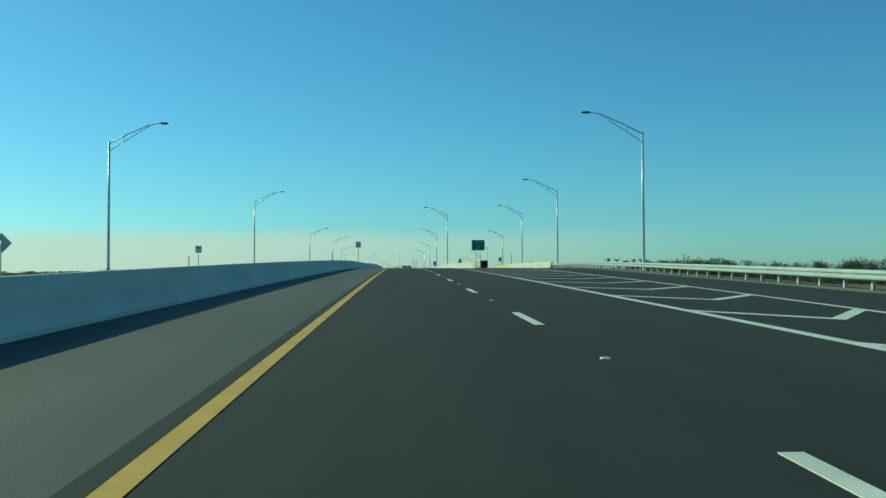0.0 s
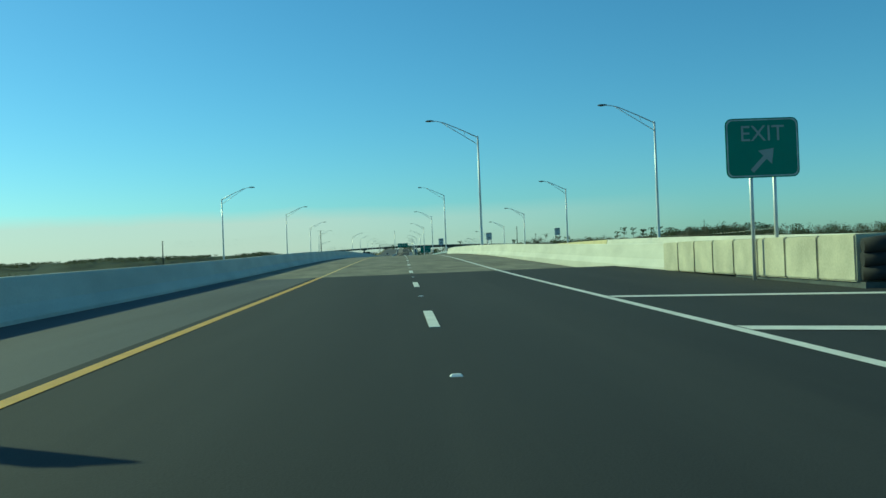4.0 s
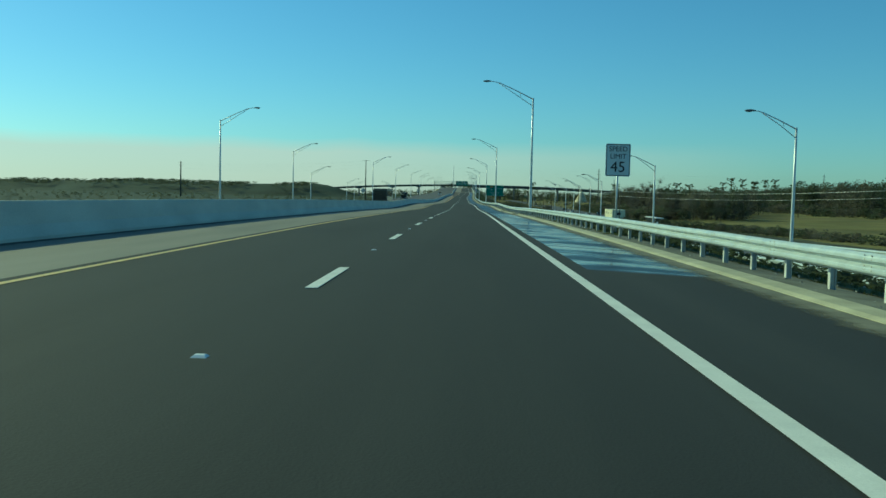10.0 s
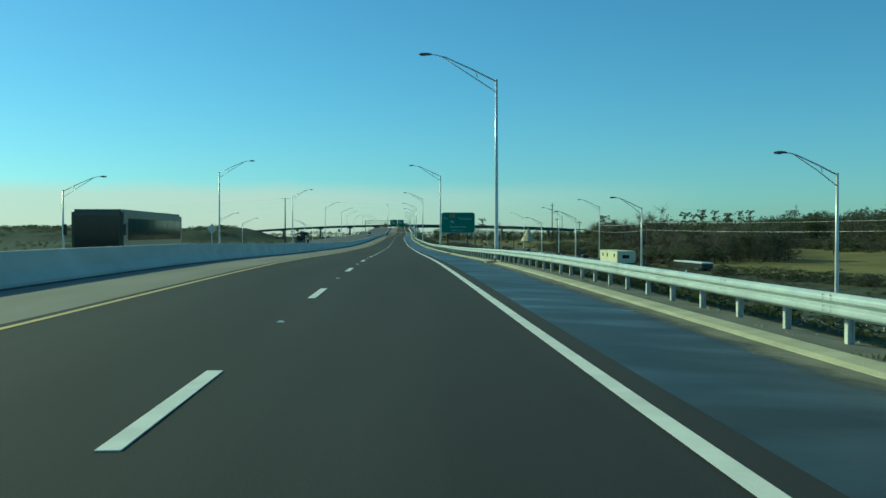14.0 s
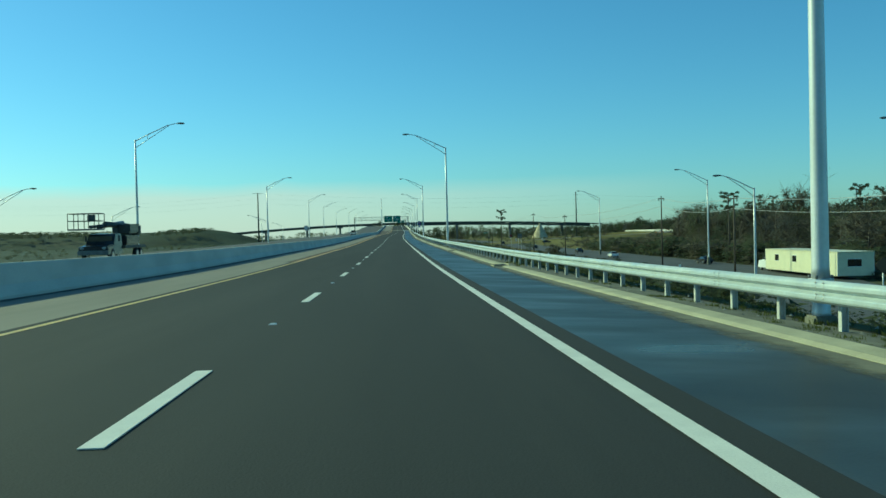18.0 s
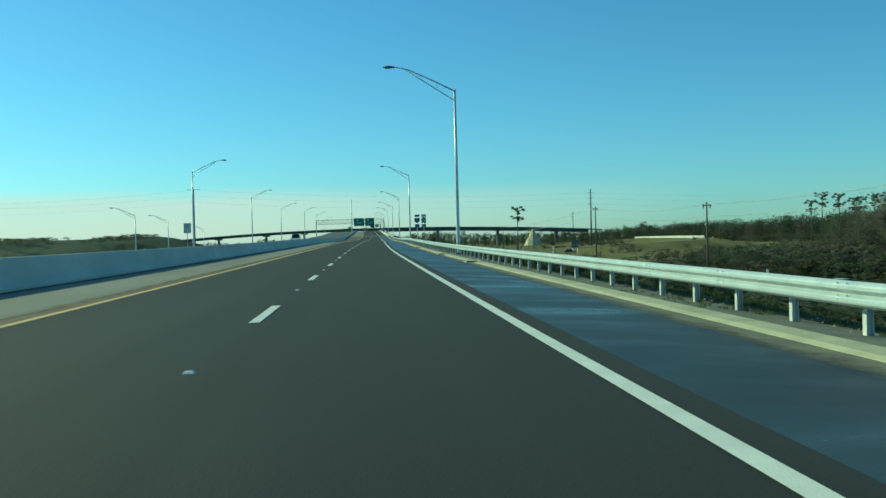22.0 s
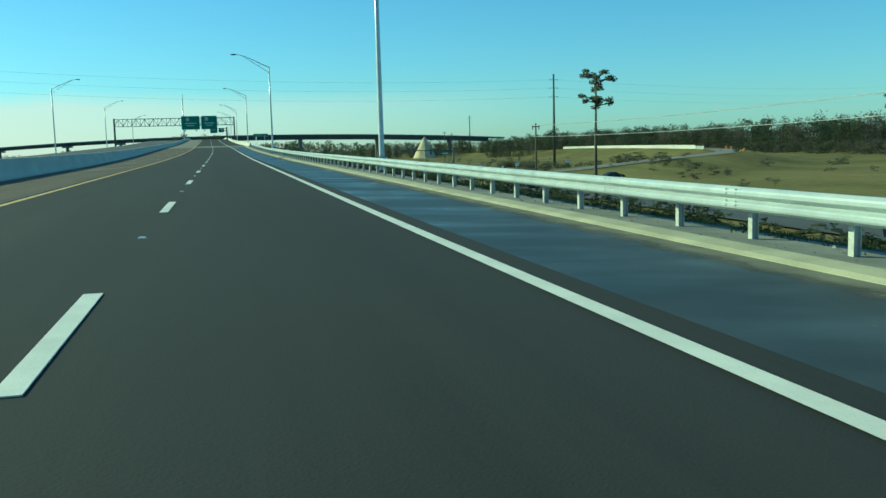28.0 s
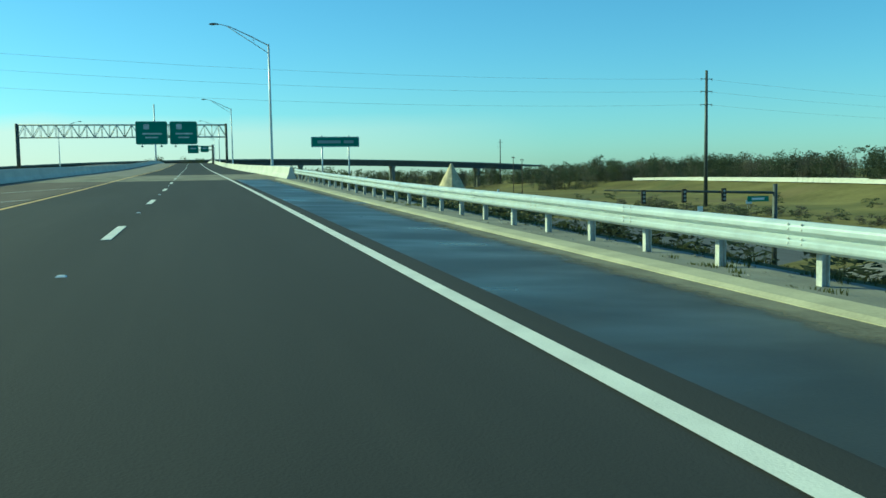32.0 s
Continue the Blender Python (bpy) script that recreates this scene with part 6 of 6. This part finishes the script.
lift = thing("lift_truck", far_lane(576, -18.2), "dark flatbed truck carrying a boom lift with a railed basket", "truck")
part("cab", hull(bmesh.new(), [(-3.9, 0.45), (-3.95, 1.0), (-2.6, 1.15), (-2.0, 1.85), (-0.7, 1.9), (-0.6, 0.45)], 0.98, 0.1), DARK_PAINT, lift)
part("windscreen", box(bmesh.new(), -0.8, 0.8, -2.42, -2.22, 1.25, 1.7, 0.02), CAR_GLASS, lift)
part("bumper", box(bmesh.new(), -1.0, 1.0, -4.05, -3.92, 0.45, 0.75, 0.03), LAMP_GREY, lift, "grey steel bumper")
for x in (-0.72, 0.72):
    part("headlight", blob(bmesh.new(), (x, -3.96, 0.9), (0.14, 0.05, 0.10)), GLASS, lift)
    part("mirror", box(bmesh.new(), x * 1.55 - 0.06, x * 1.55 + 0.06, -2.0, -1.9, 1.35, 1.75, 0.02), DARK_STEEL, lift)
part("bed", box(bmesh.new(), -1.1, 1.1, -0.5, 4.6, 0.85, 1.05, 0.02), DARK_STEEL, lift)
part("machine_base", box(bmesh.new(), -0.95, 0.95, 0.3, 3.6, 1.05, 1.75, 0.08), DARK_PAINT, lift)
part("turntable", tube(bmesh.new(), [(0, 2.0, 1.7), (0, 2.0, 1.95)], 0.8, 16), DARK_STEEL, lift)
part("engine_cover", box(bmesh.new(), 0.1, 1.0, 1.0, 3.4, 1.9, 2.55, 0.08), DARK_PAINT, lift)
part("counterweight", box(bmesh.new(), -0.9, 1.0, 3.0, 3.9, 1.75, 2.6, 0.12), DARK_STEEL, lift)
part("boom", tube(bmesh.new(), [(0.2, 3.4, 2.45), (-0.3, -0.4, 2.55)], 0.20, 8), DARK_STEEL, lift)
part("boom", tube(bmesh.new(), [(-0.1, 3.0, 2.7), (-0.5, -1.2, 2.35)], 0.15, 8), DARK_PAINT, lift)
part("jib", tube(bmesh.new(), [(-0.4, -0.6, 2.45), (-0.9, -1.7, 2.35)], 0.11, 8), DARK_STEEL, lift)
part("basket_floor", box(bmesh.new(), -2.0, 0.1, -2.9, -1.7, 2.12, 2.22, 0.02), LAMP_GREY, lift)
part("control_box", box(bmesh.new(), -1.0, -0.5, -1.95, -1.72, 2.75, 3.2, 0.04), DARK_STEEL, lift)
for y in (-2.88, -1.72):
    for x in (-1.98, -1.28, -0.6, 0.08):
        part("railing_post", tube(bmesh.new(), [(x, y, 2.2), (x, y, 3.25)], 0.03, 6), DARK_STEEL, lift)
    for z in (2.75, 3.25):
        part("handrail", tube(bmesh.new(), [(-1.98, y, z), (0.08, y, z)], 0.03, 6), DARK_STEEL, lift)
for x in (-1.98, 0.08):
    for z in (2.75, 3.25):
        part("handrail", tube(bmesh.new(), [(x, -2.88, z), (x, -1.72, z)], 0.03, 6), DARK_STEEL, lift)
for x in (-0.85, 0.85):
    for y in (-2.9, 2.8, 3.8):
        wheel(lift, x, y, 0.42, 0.26)

# lorry that hauls a wide cream cabin on the side road
lorry = thing("lorry", pose(60.1, 627.4, side_z(633), 0, 0, -2.6), "white and green lorry hauling a wide cream cabin trailer", "lorry")
cabin = part("cabin", box(bmesh.new(), 0, 4.9, 0, 26.0, 0.48, 3.62, 0.04), CREAM_PAINT, lorry, "cream cabin on a trailer")
part("cabin_roof", hull(bmesh.new(), [(-0.12, 3.62), (-0.12, 3.72), (26.12, 3.72), (26.12, 3.62)], 2.55, 0.02), CREAM_PAINT, lorry).location = (2.45, 0, 0)
part("roof_vent", tube(bmesh.new(), [(1.6, 9.0, 3.70), (1.6, 9.0, 4.0)], 0.22, 10), WHITE_PAINT, lorry)


def cabin_window(x0, x1, y0, y1, z0, z1):
    w = part("window", box(bmesh.new(), x0, x1, y0, y1, z0, z1), CAR_GLASS, cabin)
    frame_bm = bmesh.new()
    for z in (z0, z1):
        box(frame_bm, x0 - 0.012, x1 + 0.012, y0 - 0.012, y1 + 0.012, z - 0.04, z + 0.04)
    part("window_frame", frame_bm, WHITE_PAINT, w)


for y in (3.4, 13.6, 20.4):
    cabin_window(-0.02, 0.01, y, y + 1.5, 1.95, 2.95)
cabin_window(1.35, 3.2, -0.02, 0.01, 1.7, 2.75)
for x in (0.02, 4.88):
    for y in (-0.006, 25.98):
        part("corner_trim", box(bmesh.new(), x - 0.03, x + 0.03, y, y + 0.026, 0.48, 3.62), WHITE_PAINT, cabin)
part("chassis", box(bmesh.new(), 1.4, 3.5, 0.3, 30.5, 0.28, 0.50), DARK_STEEL, lorry)
part("cab", hull(bmesh.new(), [(27.2, 0.5), (27.2, 2.9), (29.4, 3.0), (30.2, 1.9), (32.6, 1.65), (32.9, 0.5)], 1.2, 0.08), WHITE_PAINT, lorry).location = (2.4, 0, 0)
for x in (1.19, 3.61):
    part("cab_panel", box(bmesh.new(), x - 0.014, x + 0.014, 27.4, 28.3, 0.7, 2.7), SIGN_GREEN, lorry, "green painted panel")
    part("cab_window", box(bmesh.new(), x - 0.018, x + 0.018, 28.4, 29.5, 1.75, 2.6), CAR_GLASS, lorry)
    part("mirror", box(bmesh.new(), x - 0.15, x + 0.15, 29.9, 30.0, 1.9, 2.5, 0.02), DARK_STEEL, lorry)
for x in (0.5, 4.4):
    for y in (5.0, 6.1, 7.2, 8.3):
        wheel(lorry, x, y, 0.36, 0.26)
for x in (1.5, 3.3):
    for y in (27.6, 28.8, 32.0):
        wheel(lorry, x, y, 0.48, 0.3)
# a dark stock trailer with a white roof further back
tr = thing("stock_trailer", pose(68.5, 581.0, side_z(590) - 0.1, 0, 0, -1), "dark low trailer with a flat white roof beside the side road", "trailer")
part("roof", box(bmesh.new(), -1.35, 1.35, -0.2, 20.6, 1.62, 1.86, 0.05), WHITE_PAINT, tr, "white flat roof")
part("body", box(bmesh.new(), -1.2, 1.2, 0, 20.4, 0.5, 1.62, 0.04), DARK_PAINT, tr)
part("drawbar", box(bmesh.new(), -0.08, 0.08, 20.4, 22.2, 0.5, 0.62), DARK_STEEL, tr)
for x in (-1.05, 1.05):
    for y in (3.0, 4.2, 5.4):
        wheel(tr, x, y, 0.42, 0.26)
# warning sign beside the exit ramp
warn = thing("warning_sign", pose(35.5, 572.0, -2.5), "dark brown weathered diamond sign on a post beside the ramp", "road sign")
q = part("plate", panel(bmesh.new(), 0.86, 0.86, 0.02, 0.05), SIGN_FADED_AMBER, warn)
q.matrix_basis = pose(0, 0, 0) @ pose(0, 0, 0, 0, 45, 0)
sign_post(warn, 0, -3.9, 0.5)
for x, y, paint, lab, turn in ((64, 690, DARK_PAINT, "dark car on the side road", 185), (58, 742, WHITE_PAINT, "white car on the side road", 180), (60, 795, DARK_PAINT, "dark sedan on the side road", 180),
                               (59, 880, DARK_PAINT, "dark sedan waiting on the side road", 180), (59, 990, DARK_PAINT, "black car waiting at the traffic signal", 180), (85, 1005, DARK_PAINT, "black car on the crossing road", 100)):
    car(pose(x, y, side_z(y) + 0.01, 0, 0, turn), paint, lab)
